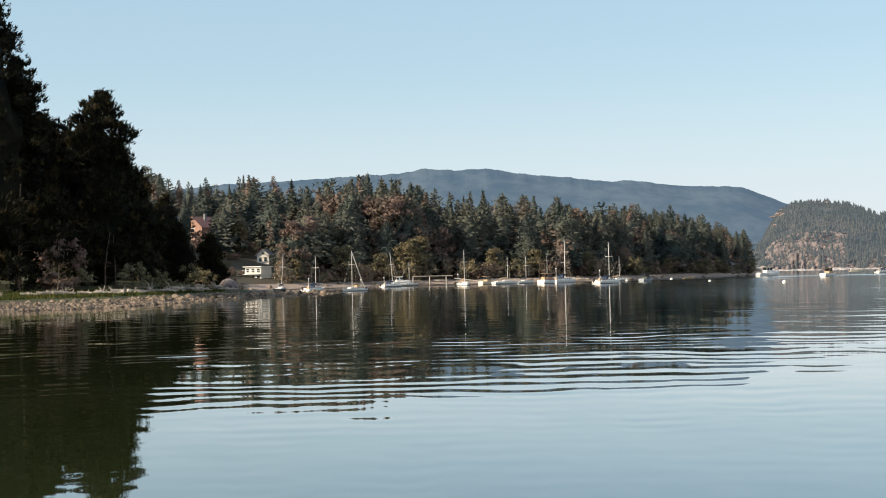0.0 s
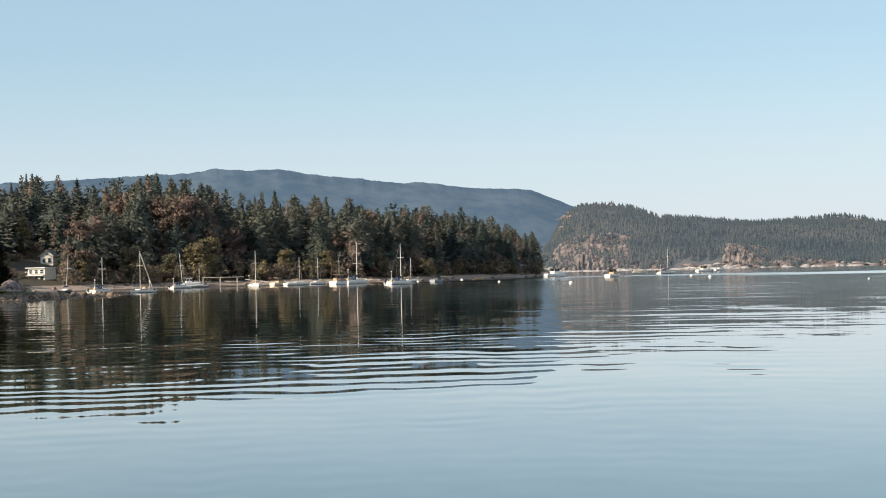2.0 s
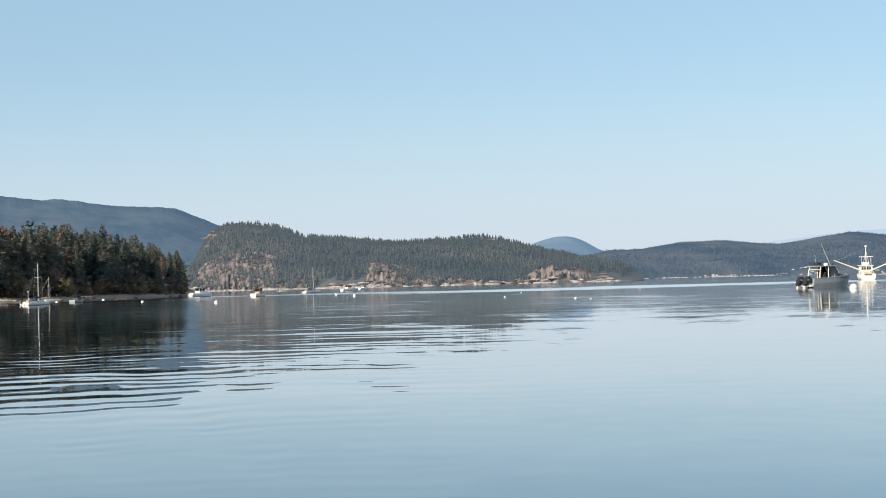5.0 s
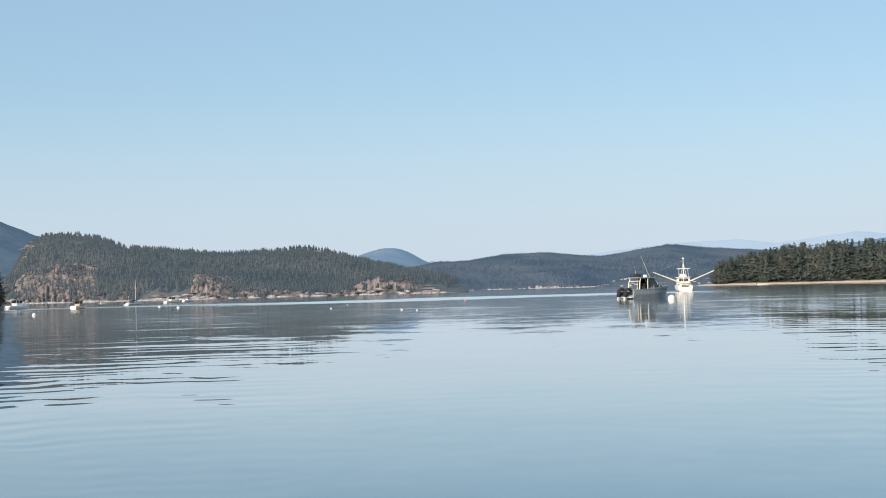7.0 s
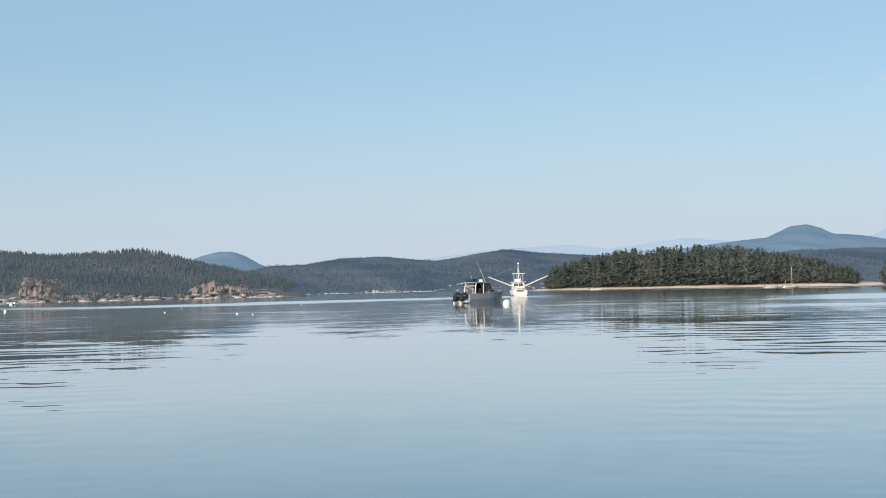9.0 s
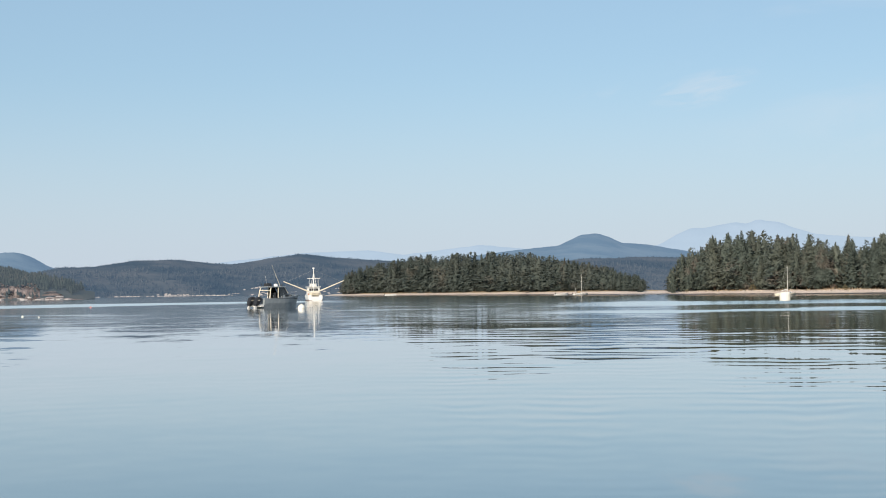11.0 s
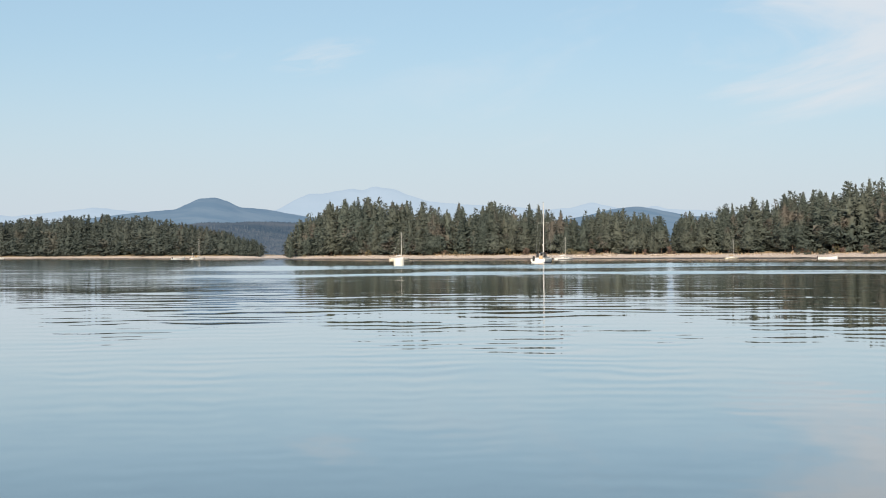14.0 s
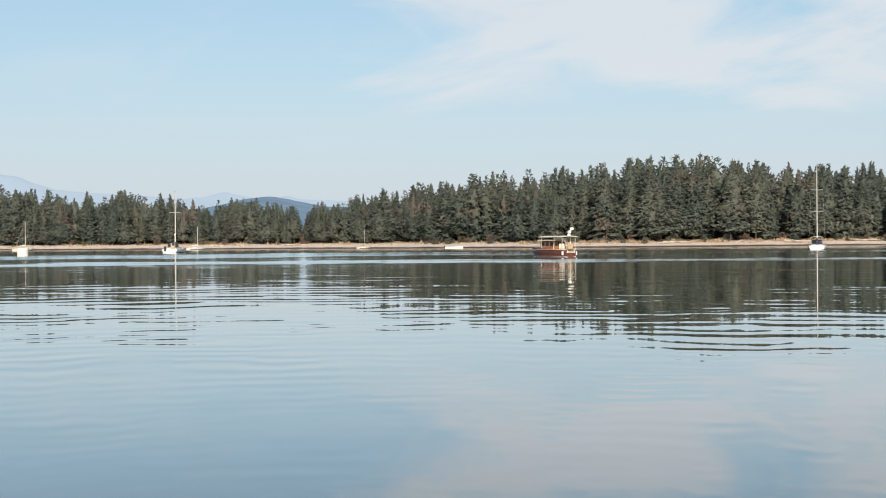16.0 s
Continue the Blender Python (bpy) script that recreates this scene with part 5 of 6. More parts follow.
def stripe_build(L, B, z0, z1, transom, n=14, full=2.2, rake=0.06, fore=1.0, proud=0.02):
    """A band round the hull, a little proud of it."""
    b = Build()
    for side in (-1, 1):
        rows = []
        for k in range(n + 1):
            s = k / n
            half = B / 2 * (transom + (1 - transom) * math.sin(math.pi / 2 * min(1, s / 0.45))) * (1 - max(0, (s - 0.45) / 0.55) ** full) + 0.01
            y = -L / 2 + L * s
            lean = rake * L * s ** 3
            rows.append([(side * (half * 0.9 + proud), y + lean * z0 / fore, z0), (side * (half * 0.97 + proud), y + lean * z1 / fore, z1), (side * half * 0.5, y, z1), (side * half * 0.5, y, z0)])
        b.loft(rows)
    return b


def sailboat(m, L, mast, hull_mat, cover_mat, label, spreaders=2, boom_up=False, group="sailing boats at anchor", dodger=True, heel=0.0, bimini=False):
    B = L * 0.35
    f, a = 0.10 * L, 0.075 * L
    ob = thing("sailboat", m @ Matrix.Rotation(radians(heel), 4, "Y"), label, "sailboat", group)
    part("hull", hull_build(L, B, f, a, 0.055 * L, 0.82), hull_mat, ob)
    part("waterline_stripe", stripe_build(L, B, 0.02, 0.10, 0.82, fore=f), NAVY, ob, "dark boot stripe")
    part("keel", Build().loft([[(-0.08, -L * 0.12, -0.04 * L), (0.08, -L * 0.12, -0.04 * L), (0.08, L * 0.1, -0.04 * L), (-0.08, L * 0.1, -0.04 * L)], [(-0.05, -L * 0.1, -0.15 * L), (0.05, -L * 0.1, -0.15 * L), (0.05, L * 0.02, -0.15 * L), (-0.05, L * 0.02, -0.15 * L)]]), DARK, ob)
    cabin = part("cabin", Build().box(-B * 0.30, B * 0.30, -L * 0.12, L * 0.24, a * 0.95, a + 0.05 * L, 0.06 * B), WHITE, ob)
    for side in (-1, 1):
        for y in (-0.06, 0.04, 0.14):
            part("window", Build().box(side * B * 0.285 - 0.03, side * B * 0.285 + 0.03, L * (y - 0.03), L * (y + 0.03), a + 0.018 * L, a + 0.035 * L, edge=0.01), GLASS, cabin, "dark cabin window")
    part("cockpit_coaming", Build().box(-B * 0.32, B * 0.32, -L * 0.40, -L * 0.12, a * 0.95, a + 0.022 * L, 0.03), WHITE, ob)
    if dodger:
        part("dodger", Build().loft([[(x * B * 0.30, -L * 0.10, a + 0.045 * L), (x * B * 0.30, -L * 0.17, a + 0.04 * L), (x * B * 0.27, -L * 0.17, a + 0.115 * L), (x * B * 0.27, -L * 0.14, a + 0.115 * L)] for x in (-1, 1)]), cover_mat, ob, "canvas spray dodger")
    deck = a + 0.05 * L
    y0 = L * 0.08
    r = 0.0080 * L
    spar = part("mast", Build().tube((0, y0, deck - 0.3), (0, y0, mast), r * 1.25, r, 10), ALLOY, ob, "pale alloy mast")
    for k in range(spreaders):
        z = deck + (mast - deck) * (0.42 + 0.28 * k if spreaders > 1 else 0.62)
        part("spreader", Build().tube((-B * 0.34, y0, z), (B * 0.34, y0, z), 0.035, 0.035, 6), ALLOY, spar)
    part("masthead_gear", Build().tube((0, y0, mast), (0, y0 + 0.05, mast + 0.03 * L), 0.02, 0.01, 5).box(-0.12, 0.12, y0 - 0.25, y0 + 0.06, mast, mast + 0.05), STEEL, spar)
    end = (0, y0 - L * 0.36, deck + (0.45 if not boom_up else 0.75) * 0.12 * L)
    b0 = (0, y0 - 0.1, deck + 0.075 * L)
    boom = part("boom", Build().tube(b0, end, 0.06, 0.05), ALLOY, ob)
    if boom_up:
        part("lowered_spar", Build().tube((0, y0 - 0.05, mast * 0.97), (0, -L * 0.50, a + 0.25), 0.085, 0.07, 8), ALLOY, ob, "pale spar slung from the masthead to the stern")
    part("sail_cover", Build().bar([b0, tuple((Vector(b0) * 0.7 + Vector(end) * 0.3) + Vector((0, 0, 0.10))), tuple((Vector(b0) * 0.3 + Vector(end) * 0.7) + Vector((0, 0, 0.08))), end], 0.20, 0.10, 8), cover_mat, boom, "furled sail in its cover")
    for p, q in (((0, L * 0.5, f), (0, y0, mast)), ((0, -L * 0.48, a), (0, y0, mast)), ((B * 0.45, y0 - 0.1, a), (B * 0.34, y0, deck + (mast - deck) * 0.6)), ((-B * 0.45, y0 - 0.1, a), (-B * 0.34, y0, deck + (mast - deck) * 0.6))):
        part("stay", Build().tube(p, q, 0.012, 0.012, 5), STEEL, ob)
    for side in (-1, 1):
        for y in (-0.46, -0.3, -0.12, 0.08, 0.28, 0.42):
            s = y + 0.5
            half = B / 2 * (0.82 + 0.18 * math.sin(math.pi / 2 * min(1, s / 0.45))) * (1 - max(0, (s - 0.45) / 0.55) ** 2.2) * 0.95
            z = a + (f - a) * s ** 2
            part("stanchion", Build().tube((side * half, y * L, z - 0.02), (side * half, y * L, z + 0.6), 0.02, 0.02, 5), STEEL, ob)
    if bimini:
        top = part("bimini", Build().loft([[(-B * 0.34, y, a + 0.165 * L), (0, y, a + 0.180 * L), (B * 0.34, y, a + 0.165 * L), (B * 0.34, y, a + 0.172 * L), (0, y, a + 0.188 * L), (-B * 0.34, y, a + 0.172 * L)] for y in (-L * 0.42, -L * 0.30, -L * 0.18)]), WHITE, ob, "white canvas cockpit awning")
        for x in (-B * 0.33, B * 0.33):
            for y in (-L * 0.41, -L * 0.19):
                part("awning_post", Build().tube((x, y, a), (x, y, a + 0.168 * L), 0.025, 0.025, 6), STEEL, top)
        part("stern_rail", Build().bar([(-B * 0.34, -L * 0.40, a + 0.7), (-B * 0.30, -L * 0.49, a + 0.7), (B * 0.30, -L * 0.49, a + 0.7), (B * 0.34, -L * 0.40, a + 0.7)], 0.025, 0.025), STEEL, ob)
        part("wheel_pedestal", Build().box(-0.15, 0.15, -L * 0.32, -L * 0.28, a, a + 0.10 * L, 0.03), DARK, ob)
    elif dodger:
        post = part("stern_post", Build().tube((B * 0.28, -L * 0.46, a), (B * 0.28, -L * 0.46, a + 0.27 * L), 0.045, 0.04), ALLOY, ob)
        part("radome", Build().tube((B * 0.28, -L * 0.46, a + 0.27 * L), (B * 0.28, -L * 0.46, a + 0.30 * L), 0.14, 0.10, 10), WHITE, post)
        part("outboard_motor", Build().box(-B * 0.30, -B * 0.18, -L * 0.525, -L * 0.47, a * 0.5, a + 0.06 * L, 0.03), DARK, ob, "black outboard motor")
        part("wheel_pedestal", Build().box(-0.15, 0.15, -L * 0.32, -L * 0.28, a, a + 0.12 * L, 0.03), STEEL, ob)
        part("stern_locker", Build().box(B * 0.02, B * 0.24, -L * 0.44, -L * 0.36, a, a + 0.07 * L, 0.03), TAN, ob, "tan canvas bundle")
    part("rudder", Build().box(-0.04, 0.04, -L * 0.52, -L * 0.46, -0.09 * L, a * 0.8, edge=0.01), hull_mat, ob)
    return ob


def cruiser(m, L, hull_mat, house_mat, roof_mat, label, category="motor boat", stripe=NAVY, fly=False, mast=0.0, group="motor boats at anchor"):
    """A small cabin cruiser: hull, wheelhouse with windows, roof, rail."""
    B = L * 0.34
    f, a = 0.16 * L, 0.10 * L
    ob = thing("cabin_boat", m, label, category, group)
    part("hull", hull_build(L, B, f, a, 0.06 * L, 0.85, full=2.6), hull_mat, ob)
    part("waterline_stripe", stripe_build(L, B, 0.02, 0.10, 0.85, full=2.6, fore=f), stripe, ob, "dark boot stripe")
    part("foredeck_cabin", Build().box(-B * 0.32, B * 0.32, L * 0.08, L * 0.34, a, a + 0.085 * L, 0.12), house_mat, ob)
    h0, h1 = a * 0.9, a + 0.24 * L
    cab = part("wheelhouse", Build().box(-B * 0.36, B * 0.36, -L * 0.16, L * 0.12, h0, h1, 0.05 * B), house_mat, ob)
    wz0, wz1 = a + 0.12 * L, a + 0.21 * L
    for side in (-1, 1):
        for y in (-0.09, 0.05):
            part("window", Build().box(side * B * 0.335 - 0.04, side * B * 0.335 + 0.04, L * (y - 0.05), L * (y + 0.05), wz0, wz1, edge=0.01), GLASS, cab, "dark side window")
    for x in (-0.2, 0.0, 0.2):
        part("window", Build().box(B * (x - 0.085), B * (x + 0.085), L * 0.12 - 0.10, L * 0.12 + 0.02, wz0, wz1, edge=0.01), GLASS, cab, "dark windscreen pane")
        part("window", Build().box(B * (x - 0.085), B * (x + 0.085), -L * 0.16 - 0.02, -L * 0.16 + 0.08, wz0, wz1, edge=0.01), GLASS, cab, "dark rear window")
    part("roof", Build().box(-B * 0.40, B * 0.40, -L * 0.24, L * 0.15, h1, h1 + 0.09), roof_mat, ob)
    part("cockpit_side", Build().box(-B * 0.42, B * 0.42, -L * 0.47, -L * 0.18, a * 0.9, a + 0.035 * L, 0.02), hull_mat, ob)
    rail = Build()
    for side in (-1, 1):
        rail.bar([(side * B * 0.42, L * 0.10, f * 0.8 + 0.5), (side * B * 0.30, L * 0.34, f + 0.45), (0, L * 0.53, f + 0.5)], 0.02, 0.02, 5)
        rail.tube((side * B * 0.30, L * 0.34, f * 0.8), (side * B * 0.30, L * 0.34, f + 0.45), 0.02, 0.02, 5)
    part("bow_rail", rail, STEEL, ob)
    if fly:
        part("flybridge", Build().box(-B * 0.30, B * 0.30, -L * 0.14, L * 0.06, h1 + 0.09, h1 + 0.09 * L, 0.1), house_mat, ob)
    if mast:
        gantry = part("gantry", Build().tube((-B * 0.36, -L * 0.40, a), (-B * 0.28, -L * 0.36, mast * 0.72), 0.09, 0.08).tube((B * 0.36, -L * 0.40, a), (B * 0.28, -L * 0.36, mast * 0.72), 0.09, 0.08).tube((-B * 0.34, -L * 0.36, mast * 0.72), (B * 0.34, -L * 0.36, mast * 0.72), 0.09, 0.09), BARK, ob, "brown timber gantry")
        part("derrick", Build().tube((0, -L * 0.30, h1 * 0.8), (0.2, -L * 0.47, mast * 0.9), 0.07, 0.05), BARK, gantry)
        part("gear_heap", Build().box(-B * 0.25, B * 0.25, -L * 0.36, -L * 0.22, a, a + 0.13 * L, 0.15), TAN, ob, "tan heap of fishing gear")
        part("mast", Build().tube((0, -L * 0.02, h1), (0, -L * 0.02, mast), 0.05, 0.03), ALLOY, ob)
        part("crosstree", Build().tube((-0.6, -L * 0.02, mast * 0.85), (0.6, -L * 0.02, mast * 0.85), 0.025, 0.025, 5), ALLOY, ob)
    return ob


def skiff(m, L, mat, label, group="small boats along the shore"):
    ob = thing("skiff", m, label, "small boat", group)
    rings = []
    n = 8
    for k in range(n + 1):
        s = k / n
        half = L * 0.19 * (0.8 + 0.2 * math.sin(math.pi * min(1, s * 1.2))) * (1 - max(0, (s - 0.5) / 0.5) ** 2.4) + 0.02
        z = 0.12 * L * (0.75 + 0.4 * s * s)
        y = (s - 0.5) * L
        rings.append([(half, y, z), (half * 0.85, y, 0), (0, y, -0.08), (-half * 0.85, y, 0), (-half, y, z), (-half * 0.88, y, z), (-half * 0.7, y, 0.06), (0, y, 0.02), (half * 0.7, y, 0.06), (half * 0.88, y, z)])
    part("hull", Build().loft(rings), mat, ob)
    for y in (-0.25, 0.08):
        part("thwart", Build().box(-L * 0.15, L * 0.15, L * y - 0.12, L * y + 0.12, 0.08 * L, 0.08 * L + 0.04, edge=0.01), PLANK, ob)
    part("outboard_motor", Build().box(-0.13, 0.13, -L * 0.56, -L * 0.50, 0.05 * L, 0.16 * L, 0.02), DARK, ob, "black outboard motor")
    return ob


def aluminium_boat(m):
    """Grey landing-style motor boat with twin outboards, an arch and a wheelhouse."""
    L, B = 6.6, 2.4
    f, a = 1.65, 1.2
    ob = thing("motor_boat", m, "grey aluminium motor boat with twin black outboards at anchor", "motor boat")
    part("hull", hull_build(L, B, f, a, 0.4, 0.92, full=2.8, rake=0.10), GREY, ob, "grey painted hull")
    part("gunwale", stripe_build(L, B, a - 0.10, a + 0.0, 0.92, full=2.8, rake=0.10, fore=f, proud=0.05), DARK, ob, "black rubbing strake")
    part("swim_platform", Build().box(-1.0, 1.0, -L / 2 - 0.55, -L / 2, 0.18, 0.32), WHITE, ob)
    for x in (-0.58, 0.58):
        eng = part("outboard_motor", Build().loft([[(x + dx * w, -L / 2 - 1.02 + 0.46 * (z - 0.35) + dy * d, z) for dx, dy in ((-1, -0.8), (-0.7, -1.15), (0.7, -1.15), (1, -0.8), (1, 0.9), (0.7, 1.1), (-0.7, 1.1), (-1, 0.9))] for z, w, d in ((0.32, 0.17, 0.18), (0.48, 0.27, 0.30), (0.95, 0.33, 0.38), (1.30, 0.30, 0.33), (1.46, 0.18, 0.20))]), DARK, ob, "black outboard cowl")
        part("leg", Build().loft([[(x + dx, y + dy, z) for dx, dy in ((-0.11, -0.16), (0.11, -0.16), (0.11, 0.16), (-0.11, 0.16))] for y, z in ((-L / 2 - 1.02, 0.36), (-L / 2 - 1.18, 0.0), (-L / 2 - 1.3, -0.5))]), ALLOY, eng, "silver engine leg")
        part("bracket", Build().box(x - 0.2, x + 0.2, -L / 2 - 0.85, -L / 2 + 0.02, 0.2, 0.55), ALLOY, eng, "grey engine bracket")
        part("cowl_band", Build().box(x - 0.335, x + 0.335, -L / 2 - 1.0, -L / 2 - 0.62, 0.98, 1.06, edge=0.01), CREAM, eng, "pale cowl band")
    cuddy = part("cabin", Build().loft([[(-0.95, 0.25, a - 0.1), (0.95, 0.25, a - 0.1), (0.62, 2.75, a), (-0.62, 2.75, a)], [(-0.92, 0.28, a + 0.62), (0.92, 0.28, a + 0.62), (0.55, 2.5, a + 0.48), (-0.55, 2.5, a + 0.48)], [(-0.80, 0.34, a + 0.72), (0.80, 0.34, a + 0.72), (0.42, 2.3, a + 0.58), (-0.42, 2.3, a + 0.58)]]), GREY, ob, "grey cuddy cabin")
    for side in (-1, 1):
        part("window", Build().loft([[(side * 0.94, 0.6, a + 0.22), (side * 0.72, 2.1, a + 0.24), (side * 0.66, 2.1, a + 0.24), (side * 0.86, 0.6, a + 0.22)], [(side * 0.925, 0.6, a + 0.50), (side * 0.69, 1.95, a + 0.44), (side * 0.62, 1.95, a + 0.44), (side * 0.84, 0.6, a + 0.50)]]), GLASS, cuddy, "dark side window")
        part("side_glass", Build().loft([[(side * 0.92, -0.7, a + 0.1), (side * 0.92, 0.95, a + 0.66), (side * 0.89, 0.95, a + 0.66), (side * 0.89, -0.7, a + 0.1)], [(side * 0.86, -0.6, a + 1.42), (side * 0.86, 0.45, a + 1.42), (side * 0.83, 0.45, a + 1.42), (side * 0.83, -0.6, a + 1.42)]]), GLASS, ob, "tinted side glass")
        part("helm_seat", Build().box(side * 0.45 - 0.25, side * 0.45 + 0.25, -0.9, -0.4, a - 0.1, a + 0.75, 0.05), DARK, ob, "dark helm seat")
    for x in (-0.42, 0.42):
        part("windscreen", Build().loft([[(x - 0.40, 1.16, a + 0.66), (x + 0.40, 1.16, a + 0.66), (x + 0.40, 1.10, a + 0.66), (x - 0.40, 1.10, a + 0.66)], [(x - 0.38, 0.56, a + 1.42), (x + 0.38, 0.56, a + 1.42), (x + 0.38, 0.50, a + 1.42), (x - 0.38, 0.50, a + 1.42)]]), GLASS, ob, "dark windscreen pane")
        part("windscreen_frame", Build().tube((x * 2.0, 1.18, a + 0.62), (x * 1.9, 0.55, a + 1.45), 0.04, 0.04, 6), CREAM, ob)
    part("hardtop", Build().box(-1.0, 1.0, -2.2, 0.7, a + 1.44, a + 1.54), GREY, ob, "grey hardtop")
    for side in (-1, 1):
        part("hardtop_post", Build().bar([(side * 1.02, -2.3, a - 0.1), (side * 0.98, -2.15, a + 0.9), (side * 0.92, -1.95, a + 1.46)], 0.075, 0.065, 8), CREAM, ob, "pale hardtop post")
        part("hardtop_post", Build().tube((side * 0.96, -0.75, a - 0.1), (side * 0.90, -0.65, a + 1.46), 0.06, 0.06, 8), CREAM, ob, "pale hardtop post")
        part("rod_holder", Build().tube((side * 0.6, -2.0, a + 1.52), (side * 0.62, -2.25, a + 2.0), 0.04, 0.04, 6), DARK, ob)
    part("roof_box", Build().box(-0.55, 0.35, -1.9, -1.2, a + 1.54, a + 1.95, 0.06), DARK, ob, "dark gear bundle on the hardtop")
    part("crossbar", Build().tube((-1.0, -2.12, a + 1.05), (1.0, -2.12, a + 1.05), 0.05, 0.05, 8), CREAM, ob)
    part("antenna", Build().tube((0.8, -0.2, a + 1.5), (0.9, -1.75, a + 4.2), 0.035, 0.014, 6), CREAM, ob)
    part("antenna", Build().tube((-0.8, -1.0, a + 1.5), (-0.85, -1.2, a + 2.9), 0.02, 0.01, 5), WHITE, ob)
    part("radar", Build().tube((0.2, -0.4, a + 1.54), (0.2, -0.4, a + 1.86), 0.28, 0.24, 12), WHITE, ob)
    part("search_light", Build().tube((0.45, 0.3, a + 1.54), (0.45, 0.42, a + 1.75), 0.09, 0.11, 8), DARK, ob)
    rail = Build()
    for side in (-1, 1):
        rail.bar([(side * 1.05, 1.3, a + 0.65), (side * 0.85, 2.3, f + 0.30), (0, 3.6, f + 0.40)], 0.024, 0.024, 6)
        for x, y in ((1.05, 1.3), (0.85, 2.3)):
            rail.tube((side * x, y, a), (side * x, y, f + 0.30 if y > 2 else a + 0.65), 0.02, 0.02, 5)
    part("bow_rail", rail, STEEL, ob)
    return ob


def troller(m):
    """White fishing boat with its trolling poles half lowered."""
    L, B = 12.0, 4.6
    f, a = 2.2, 1.15
    ob = thing("fishing_boat", m, "white fishing troller with its poles lowered outward", "fishing boat")
    part("hull", hull_build(L, B, f, a, 0.9, 0.8, full=2.4), WHITE, ob, "white hull")
    part("waterline_stripe", stripe_build(L, B, 0.02, 0.16, 0.8, full=2.4, fore=f), RED, ob, "red boot stripe")
    part("bulwark", stripe_build(L, B, a, a + 0.45, 0.8, full=2.4, fore=f, proud=0.03), WHITE, ob)
    cab = part("wheelhouse", Build().box(-1.7, 1.7, -0.2, 3.0, 1.2, 3.6, 0.12), WHITE, ob)
    for x in (-0.9, -0.3, 0.3, 0.9):
        for y in (-0.24, 2.93):
            part("window", Build().box(x - 0.24, x + 0.24, y, y + 0.14, 2.65, 3.25, edge=0.01), GLASS, cab, "dark wheelhouse window")
    part("cabin_door", Build().box(-0.35, 0.35, -0.22, -0.1, 1.25, 2.55, edge=0.01), CREAM, cab)
    part("roof", Build().box(-1.9, 1.9, -0.6, 3.2, 3.6, 3.75), WHITE, ob)
    part("flybridge", Build().box(-0.9, 0.9, 0.2, 1.8, 3.75, 4.55, 0.06), WHITE, ob)
    part("mast", Build().tube((0, -0.8, 1.2), (0, -0.8, 8.4), 0.13, 0.09, 10), WHITE, ob)
    part("crosstree", Build().tube((-1.7, -0.8, 5.9), (1.7, -0.8, 5.9), 0.09, 0.09, 8), WHITE, ob)
    for side in (-1, 1):
        part("gantry_post", Build().tube((side * 1.25, -0.9, 1.4), (side * 1.15, -0.8, 5.9), 0.05, 0.05, 8), WHITE, ob)
        part("mast_stay", Build().tube((side * 0.75, -0.8, 3.7), (0, -0.8, 7.6), 0.05, 0.04, 6), WHITE, ob)
        pole = part("trolling_pole", Build().bar([(side * 1.35, -0.6, 2.5), (side * 4.4, -0.6, 3.75), (side * 7.9, -0.6, 5.2)], 0.19, 0.12, 8), CREAM, ob, "pale wooden trolling pole")
        part("pole_line", Build().tube((side * 7.4, -0.6, 5.0), (side * 0.1, -0.8, 8.0), 0.012, 0.012, 5), STEEL, pole)
    part("radar_dome", Build().tube((0, -0.8, 8.4), (0, -0.8, 8.75), 0.36, 0.22, 12), WHITE, ob)
    part("gurdy_rack", Build().box(-1.5, 1.5, -4.6, -4.0, 1.4, 2.2), CREAM, ob)
    for x, y, z, w, mat, what in ((-1.2, -3.4, 1.35, 0.32, ORANGE, "orange fish tote"), (1.1, -3.0, 1.35, 0.5, TAN, "tan canvas bundle"), (-1.3, -2.2, 1.35, 0.4, VARNISH, "brown deck box"), (0.9, -1.4, 1.35, 0.45, WHITE, "white deck box")):
        part("deck_box", Build().box(x - w, x + w, y - w, y + w, z, z + w * 1.6), mat, ob, what)
    part("net_drum", Build().tube((-0.9, -5.0, 2.0), (0.9, -5.0, 2.0), 0.5, 0.5, 12), CREAM, ob, "pale gear drum")
    part("hatch", Build().box(-0.8, 0.8, -3.2, -1.8, 1.2, 1.7), CREAM, ob)
    part("stern_rail", Build().bar([(-1.5, -5.7, 2.1), (1.5, -5.7, 2.1)], 0.04, 0.04).tube((-1.5, -5.7, 1.2), (-1.5, -5.7, 2.1), 0.04).tube((1.5, -5.7, 1.2), (1.5, -5.7, 2.1), 0.04), STEEL, ob)
    return ob


